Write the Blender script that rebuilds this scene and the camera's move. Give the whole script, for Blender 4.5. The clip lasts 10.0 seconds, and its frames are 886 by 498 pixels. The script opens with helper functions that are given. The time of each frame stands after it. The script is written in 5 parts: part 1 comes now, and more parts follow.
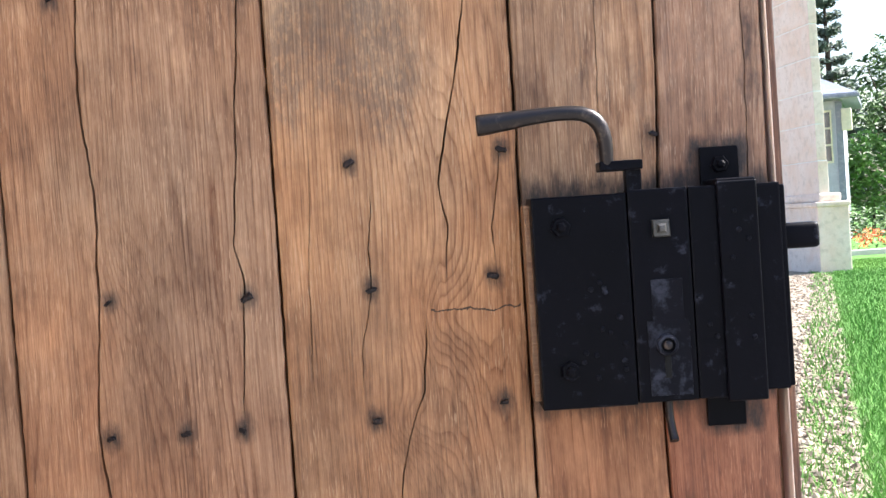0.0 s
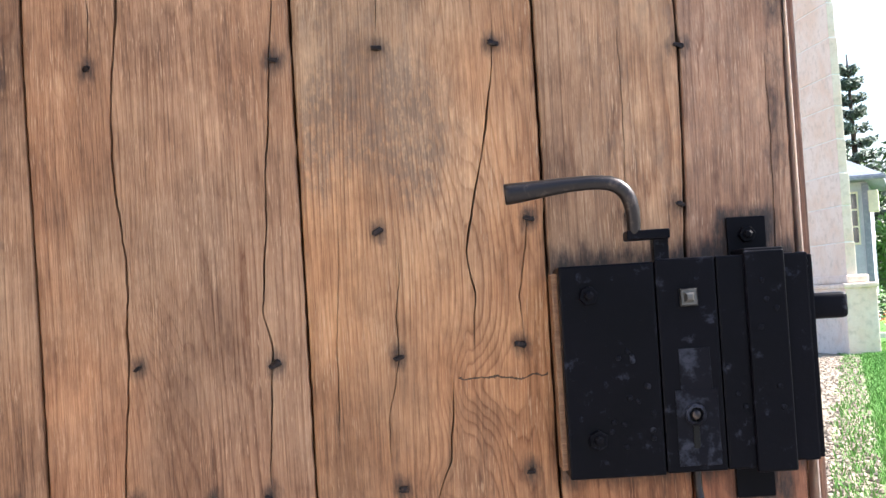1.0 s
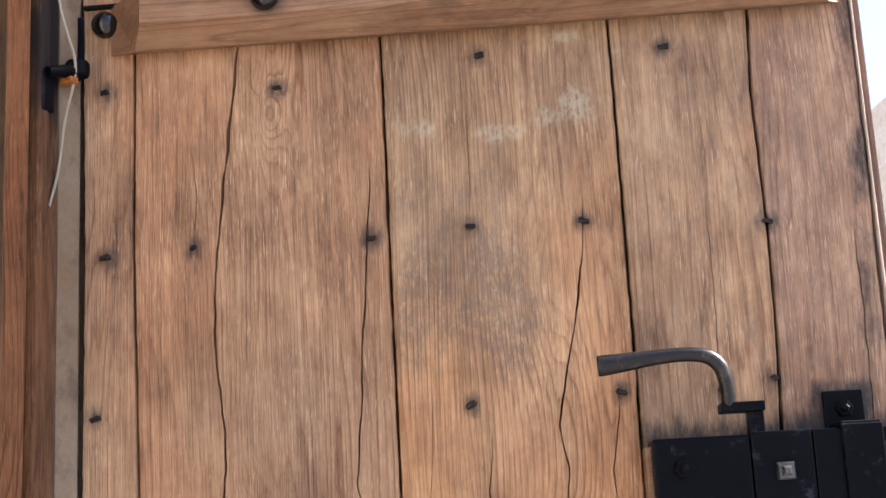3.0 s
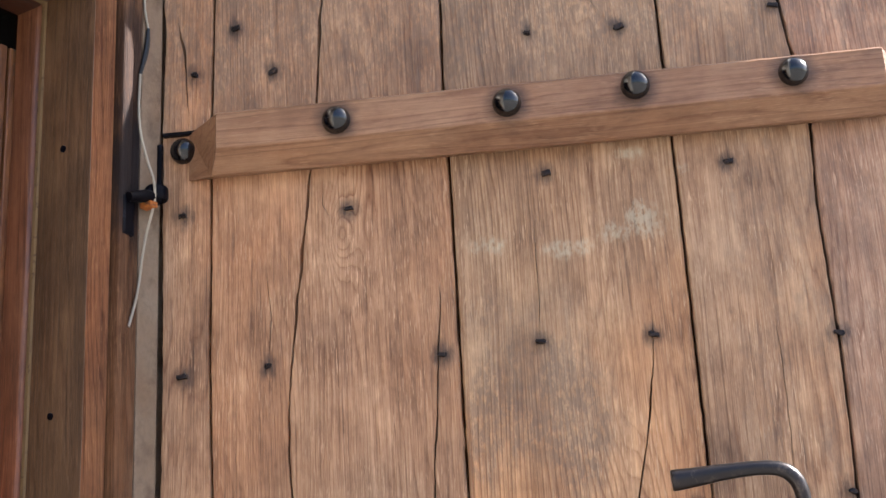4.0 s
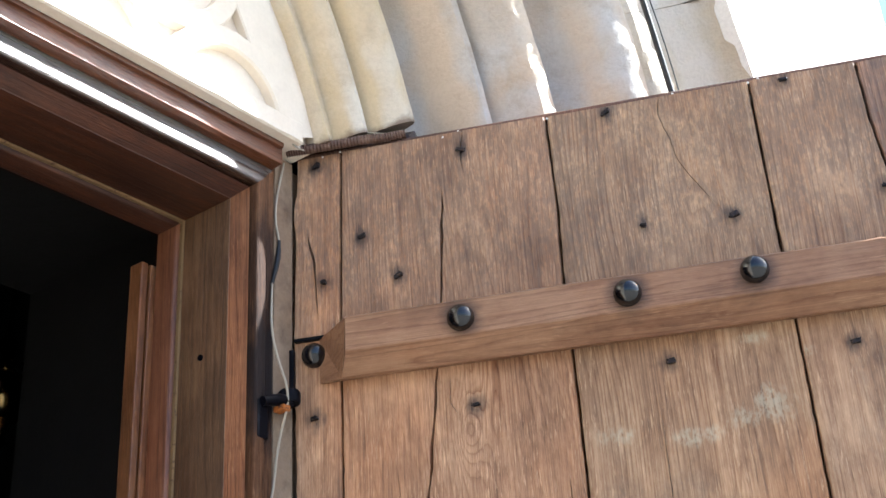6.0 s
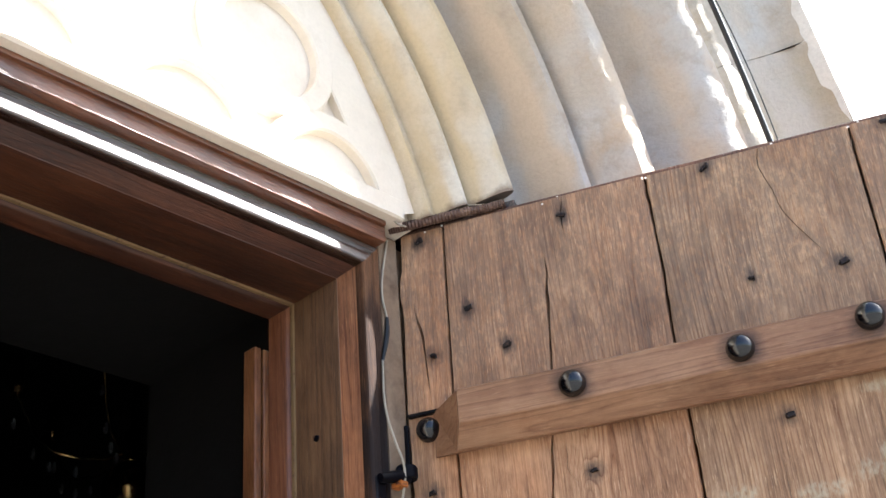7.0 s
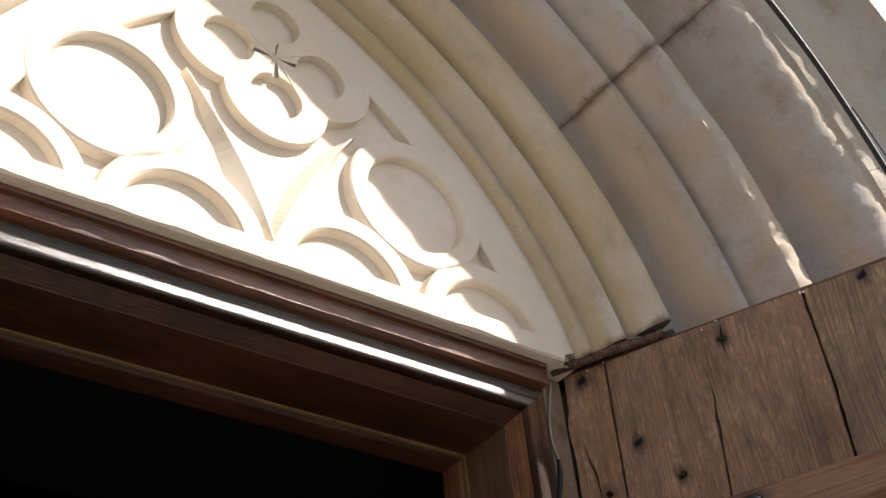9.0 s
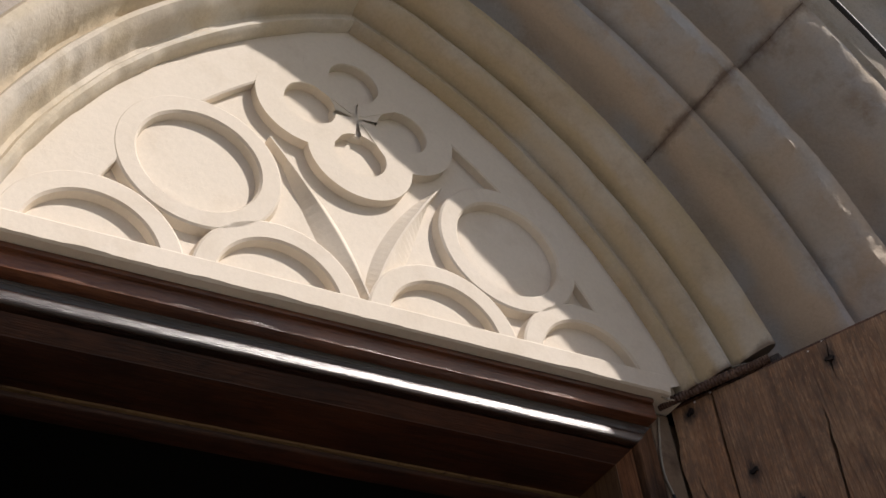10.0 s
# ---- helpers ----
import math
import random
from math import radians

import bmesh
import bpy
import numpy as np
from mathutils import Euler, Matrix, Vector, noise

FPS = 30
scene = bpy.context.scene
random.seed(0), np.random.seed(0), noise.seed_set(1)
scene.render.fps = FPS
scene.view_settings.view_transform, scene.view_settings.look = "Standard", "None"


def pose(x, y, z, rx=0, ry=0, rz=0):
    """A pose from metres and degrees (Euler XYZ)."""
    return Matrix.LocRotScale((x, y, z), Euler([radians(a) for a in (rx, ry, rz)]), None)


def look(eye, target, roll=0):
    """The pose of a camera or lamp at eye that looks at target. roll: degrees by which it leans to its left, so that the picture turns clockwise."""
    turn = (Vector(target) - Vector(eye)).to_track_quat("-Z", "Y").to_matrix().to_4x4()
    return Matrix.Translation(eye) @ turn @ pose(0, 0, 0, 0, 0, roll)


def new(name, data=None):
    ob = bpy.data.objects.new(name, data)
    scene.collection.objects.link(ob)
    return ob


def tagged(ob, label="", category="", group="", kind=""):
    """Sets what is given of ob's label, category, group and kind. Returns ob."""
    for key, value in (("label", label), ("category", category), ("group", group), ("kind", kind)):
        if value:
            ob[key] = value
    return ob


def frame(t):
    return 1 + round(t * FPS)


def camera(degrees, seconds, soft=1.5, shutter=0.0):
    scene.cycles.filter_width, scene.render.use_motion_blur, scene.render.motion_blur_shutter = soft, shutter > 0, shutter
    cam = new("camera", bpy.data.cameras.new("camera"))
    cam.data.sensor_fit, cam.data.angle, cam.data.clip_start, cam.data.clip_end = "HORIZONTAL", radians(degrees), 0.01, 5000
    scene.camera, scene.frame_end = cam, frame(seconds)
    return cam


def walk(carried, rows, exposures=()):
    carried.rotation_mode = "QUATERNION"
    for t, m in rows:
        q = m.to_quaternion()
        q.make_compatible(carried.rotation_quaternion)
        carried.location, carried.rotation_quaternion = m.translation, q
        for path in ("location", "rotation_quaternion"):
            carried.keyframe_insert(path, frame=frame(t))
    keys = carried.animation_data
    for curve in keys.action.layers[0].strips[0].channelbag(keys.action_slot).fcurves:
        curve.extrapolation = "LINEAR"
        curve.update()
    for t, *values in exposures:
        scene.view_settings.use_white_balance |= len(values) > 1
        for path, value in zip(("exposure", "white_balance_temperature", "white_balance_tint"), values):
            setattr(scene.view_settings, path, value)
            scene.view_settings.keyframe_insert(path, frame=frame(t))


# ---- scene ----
cam = camera(37.74, 10.0, soft=1.5)
# seconds, place, turn
PATH = [
    (0.0, 0.4547, -1.3800, 1.4000, 88.917, 3.740, -0.531),
    (0.5, 0.4531, -1.3832, 1.3940, 90.374, 3.619, 0.013),
    (1.0, 0.4512, -1.3878, 1.3880, 92.501, 3.362, 0.590),
    (1.5, 0.4478, -1.3950, 1.3793, 94.850, 3.141, 1.229),
    (2.0, 0.4467, -1.4000, 1.3695, 96.986, 2.872, 1.994),
    (2.2, 0.4463, -1.4015, 1.3655, 97.862, 2.819, 2.074),
    (3.3, 0.4478, -1.4119, 1.3415, 103.790, 2.851, 5.518),
    (3.5, 0.4440, -1.4159, 1.3397, 105.020, 2.829, 5.885),
    (4.0, 0.4445, -1.4253, 1.3403, 107.349, 2.895, 7.639),
    (4.5, 0.4475, -1.4267, 1.3262, 110.430, 2.733, 8.735),
    (5.0, 0.4471, -1.4303, 1.3162, 113.511, 2.527, 9.460),
    (5.2, 0.4447, -1.4341, 1.3187, 114.337, 2.659, 10.042),
    (6.3, 0.4479, -1.4408, 1.3063, 117.987, 3.213, 15.315),
    (6.5, 0.4488, -1.4415, 1.3085, 118.505, 3.398, 16.449),
    (7.0, 0.4529, -1.4440, 1.3067, 120.577, 4.066, 19.739),
    (7.5, 0.4611, -1.4447, 1.3003, 122.640, 4.069, 22.290),
    (8.0, 0.4644, -1.4487, 1.2947, 124.810, 4.095, 23.839),
    (8.5, 0.4669, -1.4500, 1.2891, 126.300, 4.860, 26.980),
    (9.0, 0.4686, -1.4550, 1.2865, 128.000, 5.228, 29.348),
    (9.5, 0.4724, -1.4560, 1.2873, 129.396, 5.831, 32.420),
    (10.0, 0.4752, -1.4585, 1.2873, 130.573, 6.407, 35.806),
]
# seconds, stops, kelvin, tint
EXPOSURES = [(0.0, 2.20, 5950, 11), (1.0, 2.22, 5950, 11), (2.0, 2.33, 6050, 12), (3.5, 2.18, 6050, 12), (4.5, 2.20, 5800, 10), (5.0, 2.22, 5700, 8), (6.5, 2.24, 5650, 6), (7.5, 2.12, 5900, 9),
             (8.0, 1.92, 6000, 10), (8.5, 1.36, 6200, 11), (9.0, 0.68, 6450, 12), (9.5, 0.0, 6350, 16), (10.0, -0.26, 6300, 14)]
walk(cam, [(r[0], pose(*r[1:])) for r in PATH], EXPOSURES)

# ---- the wall's own axes: s along the wall, d out of it, z up ----
WALL_TURN = 64.98
ALONG = Vector((math.cos(radians(WALL_TURN)), math.sin(radians(WALL_TURN)), 0))
OUT = Vector((ALONG.y, -ALONG.x, 0))
CORNER = Vector((-0.05, 0, 0))
EYE = 1.40            # height that the plan's levels count from


def wp(s, d, z):
    """A place from the wall's axes; z counts from EYE."""
    p = CORNER + ALONG * s + OUT * d
    return Vector((p.x, p.y, z + EYE))


# ---- light ----
SUN_S, SUN_D, SUN_Z = 0.82, 1.0, 1.24
to_sun = (ALONG * SUN_S + OUT * SUN_D + Vector((0, 0, SUN_Z))).normalized()
world = bpy.data.worlds.new("sky")
scene.world = world
world.use_nodes = True
wn = world.node_tree.nodes
sky = wn.new("ShaderNodeTexSky")
sky.sky_type = "NISHITA"
sky.sun_disc = False
sky.sun_elevation = math.asin(to_sun.z)
sky.sun_rotation = math.atan2(to_sun.x, to_sun.y)
sky.air_density, sky.dust_density, sky.ozone_density = 1.0, 2.5, 1.0
wn["Background"].inputs["Strength"].default_value = 0.078
world.node_tree.links.new(sky.outputs[0], wn["Background"].inputs["Color"])
sun_data = bpy.data.lights.new("sun", "SUN")
sun_data.energy, sun_data.angle, sun_data.color = 5.0, radians(0.6), (1.0, 0.93, 0.83)
sun = new("sun", sun_data)
sun.matrix_world = look(to_sun * 30, (0, 0, 0))

# ---- materials ----
def material(name, rough=0.7, metal=0.0, spec=0.5):
    m = bpy.data.materials.new(name)
    m.use_nodes = True
    n = m.node_tree.nodes
    n["Principled BSDF"].inputs["Roughness"].default_value = rough
    n["Principled BSDF"].inputs["Metallic"].default_value = metal
    n["Principled BSDF"].inputs["Specular IOR Level"].default_value = spec
    return m, n, m.node_tree.links, n["Principled BSDF"]


def noise_of(n, l, vec, scale, detail=3.0, rough=0.55, distort=0.0):
    t = n.new("ShaderNodeTexNoise")
    t.inputs["Scale"].default_value, t.inputs["Detail"].default_value = scale, detail
    t.inputs["Roughness"].default_value, t.inputs["Distortion"].default_value = rough, distort
    l.new(vec, t.inputs["Vector"])
    return t.outputs["Fac"]


def mapped(n, l, vec, scale, turn=0.0):
    m = n.new("ShaderNodeMapping")
    m.inputs["Scale"].default_value = scale
    m.inputs["Rotation"].default_value = (0, 0, radians(turn))
    l.new(vec, m.inputs["Vector"])
    return m.outputs["Vector"]


def ramp(n, l, fac, stops):
    r = n.new("ShaderNodeValToRGB")
    e = r.color_ramp.elements
    while len(e) < len(stops):
        e.new(0.5)
    for el, (p, c) in zip(e, stops):
        el.position, el.color = p, (*c, 1)
    l.new(fac, r.inputs["Fac"])
    return r.outputs["Color"]


def sums(n, l, op, a, b):
    m = n.new("ShaderNodeMath")
    m.operation = op
    for i, v in enumerate((a, b)):
        if isinstance(v, (int, float)):
            m.inputs[i].default_value = v
        else:
            l.new(v, m.inputs[i])
    return m.outputs[0]


def blend(n, l, fac, a, b, how="MIX"):
    m = n.new("ShaderNodeMix")
    m.data_type, m.blend_type = "RGBA", how
    for i, v in ((0, fac), (6, a), (7, b)):
        if isinstance(v, (int, float)):
            m.inputs[i].default_value = v
        elif isinstance(v, tuple):
            m.inputs[i].default_value = (*v, 1)
        else:
            l.new(v, m.inputs[i])
    return m.outputs[2]


def coords(n, l, vary=True):
    """Object coordinates, shifted by the object's own random number."""
    c = n.new("ShaderNodeTexCoord").outputs["Object"]
    if not vary:
        return c
    info = n.new("ShaderNodeObjectInfo")
    v = n.new("ShaderNodeVectorMath")
    v.operation = "SCALE"
    v.inputs[0].default_value = (13.0, 7.0, 5.0)
    l.new(info.outputs["Random"], v.inputs["Scale"])
    a = n.new("ShaderNodeVectorMath")
    l.new(c, a.inputs[0])
    l.new(v.outputs[0], a.inputs[1])
    return a.outputs[0]


def relief(n, l, bsdf, height, strength, dist=0.002):
    b = n.new("ShaderNodeBump")
    b.inputs["Strength"].default_value, b.inputs["Distance"].default_value = strength, dist
    l.new(height, b.inputs["Height"])
    l.new(b.outputs[0], bsdf.inputs["Normal"])


# knots in the leaf: place, half-widths, rings
KNOTS = [(0.157, 0.417, 0.022, 0.040, 6.0), (0.47, -0.10, 0.045, 0.050, 7.0), (0.425, -0.21, 0.030, 0.030, 5.0), (0.50, 0.44, 0.035, 0.10, 5.0), (0.12, 0.03, 0.03, 0.08, 5.0), (0.46, 0.73, 0.05, 0.10, 6.0), (0.47, 0.20, 0.05, 0.09, 5.0)]


def wood(name, dark, mid, light, rough=0.6, along="z", turn=0.0, stained=False, figure=1.0, bump=0.5, vary=True, coat=0.0, contrast=1.0, scorch=(), spec=0.5):
    """Grained wood, its fibres along z or, after a turn, along x."""
    def st(k):
        return (1, 1, k) if along == "z" else (k, 1, 1)
    m, n, l, b = material(name, rough, spec=spec)
    p = mapped(n, l, coords(n, l, vary), (1, 1, 1), turn)
    # the fibres wander: bend the coordinates a little before they are stretched
    bend = n.new("ShaderNodeTexNoise")
    bend.inputs["Scale"].default_value, bend.inputs["Detail"].default_value = 4.0, 1.0
    l.new(mapped(n, l, p, st(0.35)), bend.inputs["Vector"])
    off = n.new("ShaderNodeVectorMath")
    off.operation = "MULTIPLY_ADD"
    off.inputs[1].default_value = (0.030, 0.0, 0.0) if along == "z" else (0.0, 0.015, 0.015)
    l.new(bend.outputs["Color"], off.inputs[0])
    l.new(p, off.inputs[2])
    w = off.outputs[0]
    pores = noise_of(n, l, mapped(n, l, w, st(0.035)), 1050.0, 2.0, 0.6)
    fibre = noise_of(n, l, mapped(n, l, w, st(0.010)), 620.0, 3.0, 0.6)
    strand = noise_of(n, l, mapped(n, l, w, st(0.016)), 170.0, 3.0, 0.6)
    broad = noise_of(n, l, mapped(n, l, w, st(0.20)), 5.0, 1.0, 0.4, 0.1)
    axes = n.new("ShaderNodeSeparateXYZ")
    l.new(p, axes.inputs[0])
    across = axes.outputs[0] if along == "z" else axes.outputs[2]
    spacing = noise_of(n, l, mapped(n, l, w, st(0.05)), 34.0, 2.0, 0.5)
    phase = sums(n, l, "ADD", sums(n, l, "MULTIPLY", across, 105.0), sums(n, l, "MULTIPLY", broad, 26.0 * figure))
    phase = sums(n, l, "ADD", phase, sums(n, l, "MULTIPLY", spacing, 5.5))
    raw = coords(n, l, False)

    def reach_of(centre, radii):
        """Distance from a centre in units of its half-widths."""
        k1 = n.new("ShaderNodeVectorMath")
        k1.operation = "SUBTRACT"
        k1.inputs[1].default_value = centre
        l.new(raw, k1.inputs[0])
        k2 = n.new("ShaderNodeVectorMath")
        k2.operation = "MULTIPLY"
        k2.inputs[1].default_value = tuple(1 / r if r else 0 for r in radii)
        l.new(k1.outputs[0], k2.inputs[0])
        k3 = n.new("ShaderNodeVectorMath")
        k3.operation = "LENGTH"
        l.new(k2.outputs[0], k3.inputs[0])
        return k3.outputs["Value"]

    for kx, kz, ka, kb, turns in (KNOTS if stained else ()):
        swell = sums(n, l, "DIVIDE", 1.0, sums(n, l, "ADD", 1.0, sums(n, l, "POWER", reach_of((kx, 0, kz + EYE), (ka, 0, kb)), 2.0)))
        phase = sums(n, l, "ADD", phase, sums(n, l, "MULTIPLY", swell, turns))
    tri = sums(n, l, "FRACT", phase, 0.0)
    lines = ramp(n, l, tri, [(0.0, (0.0, 0.0, 0.0)), (0.10, (0.8, 0.8, 0.8)), (0.25, (1.0, 1.0, 1.0)), (0.72, (0.86, 0.86, 0.86)), (1.0, (0.25, 0.25, 0.25))])
    patch = noise_of(n, l, mapped(n, l, p, st(0.7)), 6.0, 5.0, 0.65)
    cloud = noise_of(n, l, mapped(n, l, p, st(0.35)), 24.0, 5.0, 0.7)
    v = sums(n, l, "ADD", sums(n, l, "MULTIPLY", sums(n, l, "SUBTRACT", fibre, 0.5), 0.52 * contrast), sums(n, l, "MULTIPLY", sums(n, l, "SUBTRACT", pores, 0.5), 0.34 * contrast))
    v = sums(n, l, "ADD", v, sums(n, l, "MULTIPLY", sums(n, l, "SUBTRACT", strand, 0.5), 0.34 * contrast))
    v = sums(n, l, "ADD", v, sums(n, l, "MULTIPLY", sums(n, l, "SUBTRACT", patch, 0.5), 0.78))
    v = sums(n, l, "ADD", v, sums(n, l, "MULTIPLY", sums(n, l, "SUBTRACT", cloud, 0.5), 0.62))
    v = sums(n, l, "ADD", v, 0.5)
    col = ramp(n, l, v, [(0.18, dark), (0.46, mid), (0.80, light)])
    faint = ramp(n, l, noise_of(n, l, mapped(n, l, p, st(0.5)), 8.0, 3.0, 0.6), [(0.36, (0.10, 0.10, 0.10)), (0.62, (1.0, 1.0, 1.0))])
    col = blend(n, l, sums(n, l, "MULTIPLY", faint, 0.95 * contrast), col, blend(n, l, lines, (0.42, 0.27, 0.18), (1.03, 1.03, 1.03)), "MULTIPLY")
    hue = ramp(n, l, noise_of(n, l, mapped(n, l, p, st(0.5)), 3.2, 4.0, 0.6), [(0.34, (1.18, 0.96, 0.78)), (0.5, (1.03, 1.0, 0.96)), (0.66, (0.87, 0.88, 0.90))])
    col = blend(n, l, 0.9, col, hue, "MULTIPLY")
    mott = ramp(n, l, noise_of(n, l, mapped(n, l, p, st(0.45)), 38.0, 5.0, 0.7), [(0.36, (0.70, 0.66, 0.63)), (0.52, (1.0, 1.0, 1.0)), (0.70, (1.12, 1.12, 1.10))])
    col = blend(n, l, 0.75 * contrast, col, mott, "MULTIPLY")
    fleck = ramp(n, l, noise_of(n, l, mapped(n, l, w, st(0.07)), 620.0, 2.0, 0.6), [(0.58, (0, 0, 0)), (0.66, (1, 1, 1))])
    few = ramp(n, l, noise_of(n, l, p, 14.0, 3.0, 0.6), [(0.42, (0.1, 0.1, 0.1)), (0.62, (1, 1, 1))])
    col = blend(n, l, sums(n, l, "MULTIPLY", sums(n, l, "MULTIPLY", fleck, few), 0.62 * contrast), col, tuple(1.12 * c for c in light))
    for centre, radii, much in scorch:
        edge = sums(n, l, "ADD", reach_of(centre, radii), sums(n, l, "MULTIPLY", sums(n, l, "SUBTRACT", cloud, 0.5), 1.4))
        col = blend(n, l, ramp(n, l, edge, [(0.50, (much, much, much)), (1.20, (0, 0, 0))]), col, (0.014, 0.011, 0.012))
    if stained:
        a = n.new("ShaderNodeAttribute")
        a.attribute_name = "marks"
        sep = n.new("ShaderNodeSeparateColor")
        l.new(a.outputs["Color"], sep.inputs[0])
        rag = noise_of(n, l, mapped(n, l, p, (1, 1, 0.35)), 60.0, 6.0, 0.72)

        def ragged(x, k, gain=5.0):
            edge = sums(n, l, "MULTIPLY", sums(n, l, "ADD", sums(n, l, "SUBTRACT", x, k), sums(n, l, "MULTIPLY", sums(n, l, "SUBTRACT", rag, 0.5), 1.8)), gain)
            return sums(n, l, "MULTIPLY", sums(n, l, "MINIMUM", sums(n, l, "MAXIMUM", edge, 0.0), 1.0), sums(n, l, "MINIMUM", sums(n, l, "MULTIPLY", x, 3.0), 1.0))
        weather = blend(n, l, 1.0, blend(n, l, 0.42, col, (0.20, 0.15, 0.12)), (0.77, 0.78, 0.81), "MULTIPLY")
        col = blend(n, l, sums(n, l, "MULTIPLY", ragged(sep.outputs[1], 0.40, 1.6), sums(n, l, "MINIMUM", sums(n, l, "MAXIMUM", sums(n, l, "MULTIPLY", sums(n, l, "SUBTRACT", noise_of(n, l, mapped(n, l, p, (1, 1, 0.4)), 170.0, 3.0, 0.7), 0.34), 5.0), 0.0), 1.0)), col, weather)
        scuff = ramp(n, l, noise_of(n, l, mapped(n, l, p, (1, 1, 0.5)), 230.0, 4.0, 0.7), [(0.40, (0.1, 0.1, 0.1)), (0.56, (1, 1, 1))])
        col = blend(n, l, sums(n, l, "MULTIPLY", sums(n, l, "MULTIPLY", ragged(sep.outputs[2], 0.48, 2.4), scuff), 0.6), col, (0.48, 0.43, 0.34))
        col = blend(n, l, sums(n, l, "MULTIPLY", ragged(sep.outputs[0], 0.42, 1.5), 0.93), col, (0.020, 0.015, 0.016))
        warm = blend(n, l, 1.0, col, (0.72, 0.46, 0.34), "MULTIPLY")
        col = blend(n, l, a.outputs["Alpha"], col, warm)
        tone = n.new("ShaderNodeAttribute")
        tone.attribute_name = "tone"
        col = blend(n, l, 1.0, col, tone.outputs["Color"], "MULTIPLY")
        # the crack that runs across the board beside the lock
        cx_, cz_ = 0.497, -0.092 + EYE
        place = n.new("ShaderNodeSeparateXYZ")
        l.new(raw, place.inputs[0])
        wander = sums(n, l, "MULTIPLY", sums(n, l, "SUBTRACT", noise_of(n, l, raw, 42.0, 4.0, 0.6), 0.5), 0.022)
        off_z = sums(n, l, "ABSOLUTE", sums(n, l, "ADD", sums(n, l, "SUBTRACT", place.outputs[2], cz_), wander), 0.0)
        off_x = sums(n, l, "ABSOLUTE", sums(n, l, "SUBTRACT", place.outputs[0], cx_), 0.0)
        crack = sums(n, l, "MULTIPLY", sums(n, l, "LESS_THAN", off_z, 0.0011), sums(n, l, "LESS_THAN", off_x, 0.048))
        col = blend(n, l, sums(n, l, "MULTIPLY", crack, 0.9), col, (0.03, 0.018, 0.012))
    info = n.new("ShaderNodeObjectInfo")
    hsv = n.new("ShaderNodeHueSaturation")
    l.new(col, hsv.inputs["Color"])
    l.new(sums(n, l, "ADD", sums(n, l, "MULTIPLY", info.outputs["Random"], 0.16), 0.92), hsv.inputs["Value"])
    l.new(sums(n, l, "ADD", sums(n, l, "MULTIPLY", info.outputs["Random"], 0.012), 0.494), hsv.inputs["Hue"])
    l.new(hsv.outputs[0], b.inputs["Base Color"])
    l.new(sums(n, l, "ADD", sums(n, l, "MULTIPLY", fibre, 0.3), rough - 0.15), b.inputs["Roughness"])
    b.inputs["Coat Weight"].default_value = coat
    b.inputs["Coat Roughness"].default_value = 0.27
    h = sums(n, l, "ADD", sums(n, l, "MULTIPLY", pores, 0.5), sums(n, l, "ADD", fibre, sums(n, l, "MULTIPLY", strand, 0.6)))
    h = sums(n, l, "ADD", h, sums(n, l, "MULTIPLY", lines, 0.25))
    relief(n, l, b, h, bump, 0.0022)
    if coat:
        cb = n.new("ShaderNodeBump")
        cb.inputs["Strength"].default_value, cb.inputs["Distance"].default_value = 0.35, 0.004
        l.new(sums(n, l, "ADD", cloud, sums(n, l, "MULTIPLY", fibre, 0.4)), cb.inputs["Height"])
        l.new(cb.outputs[0], b.inputs["Coat Normal"])
    return m


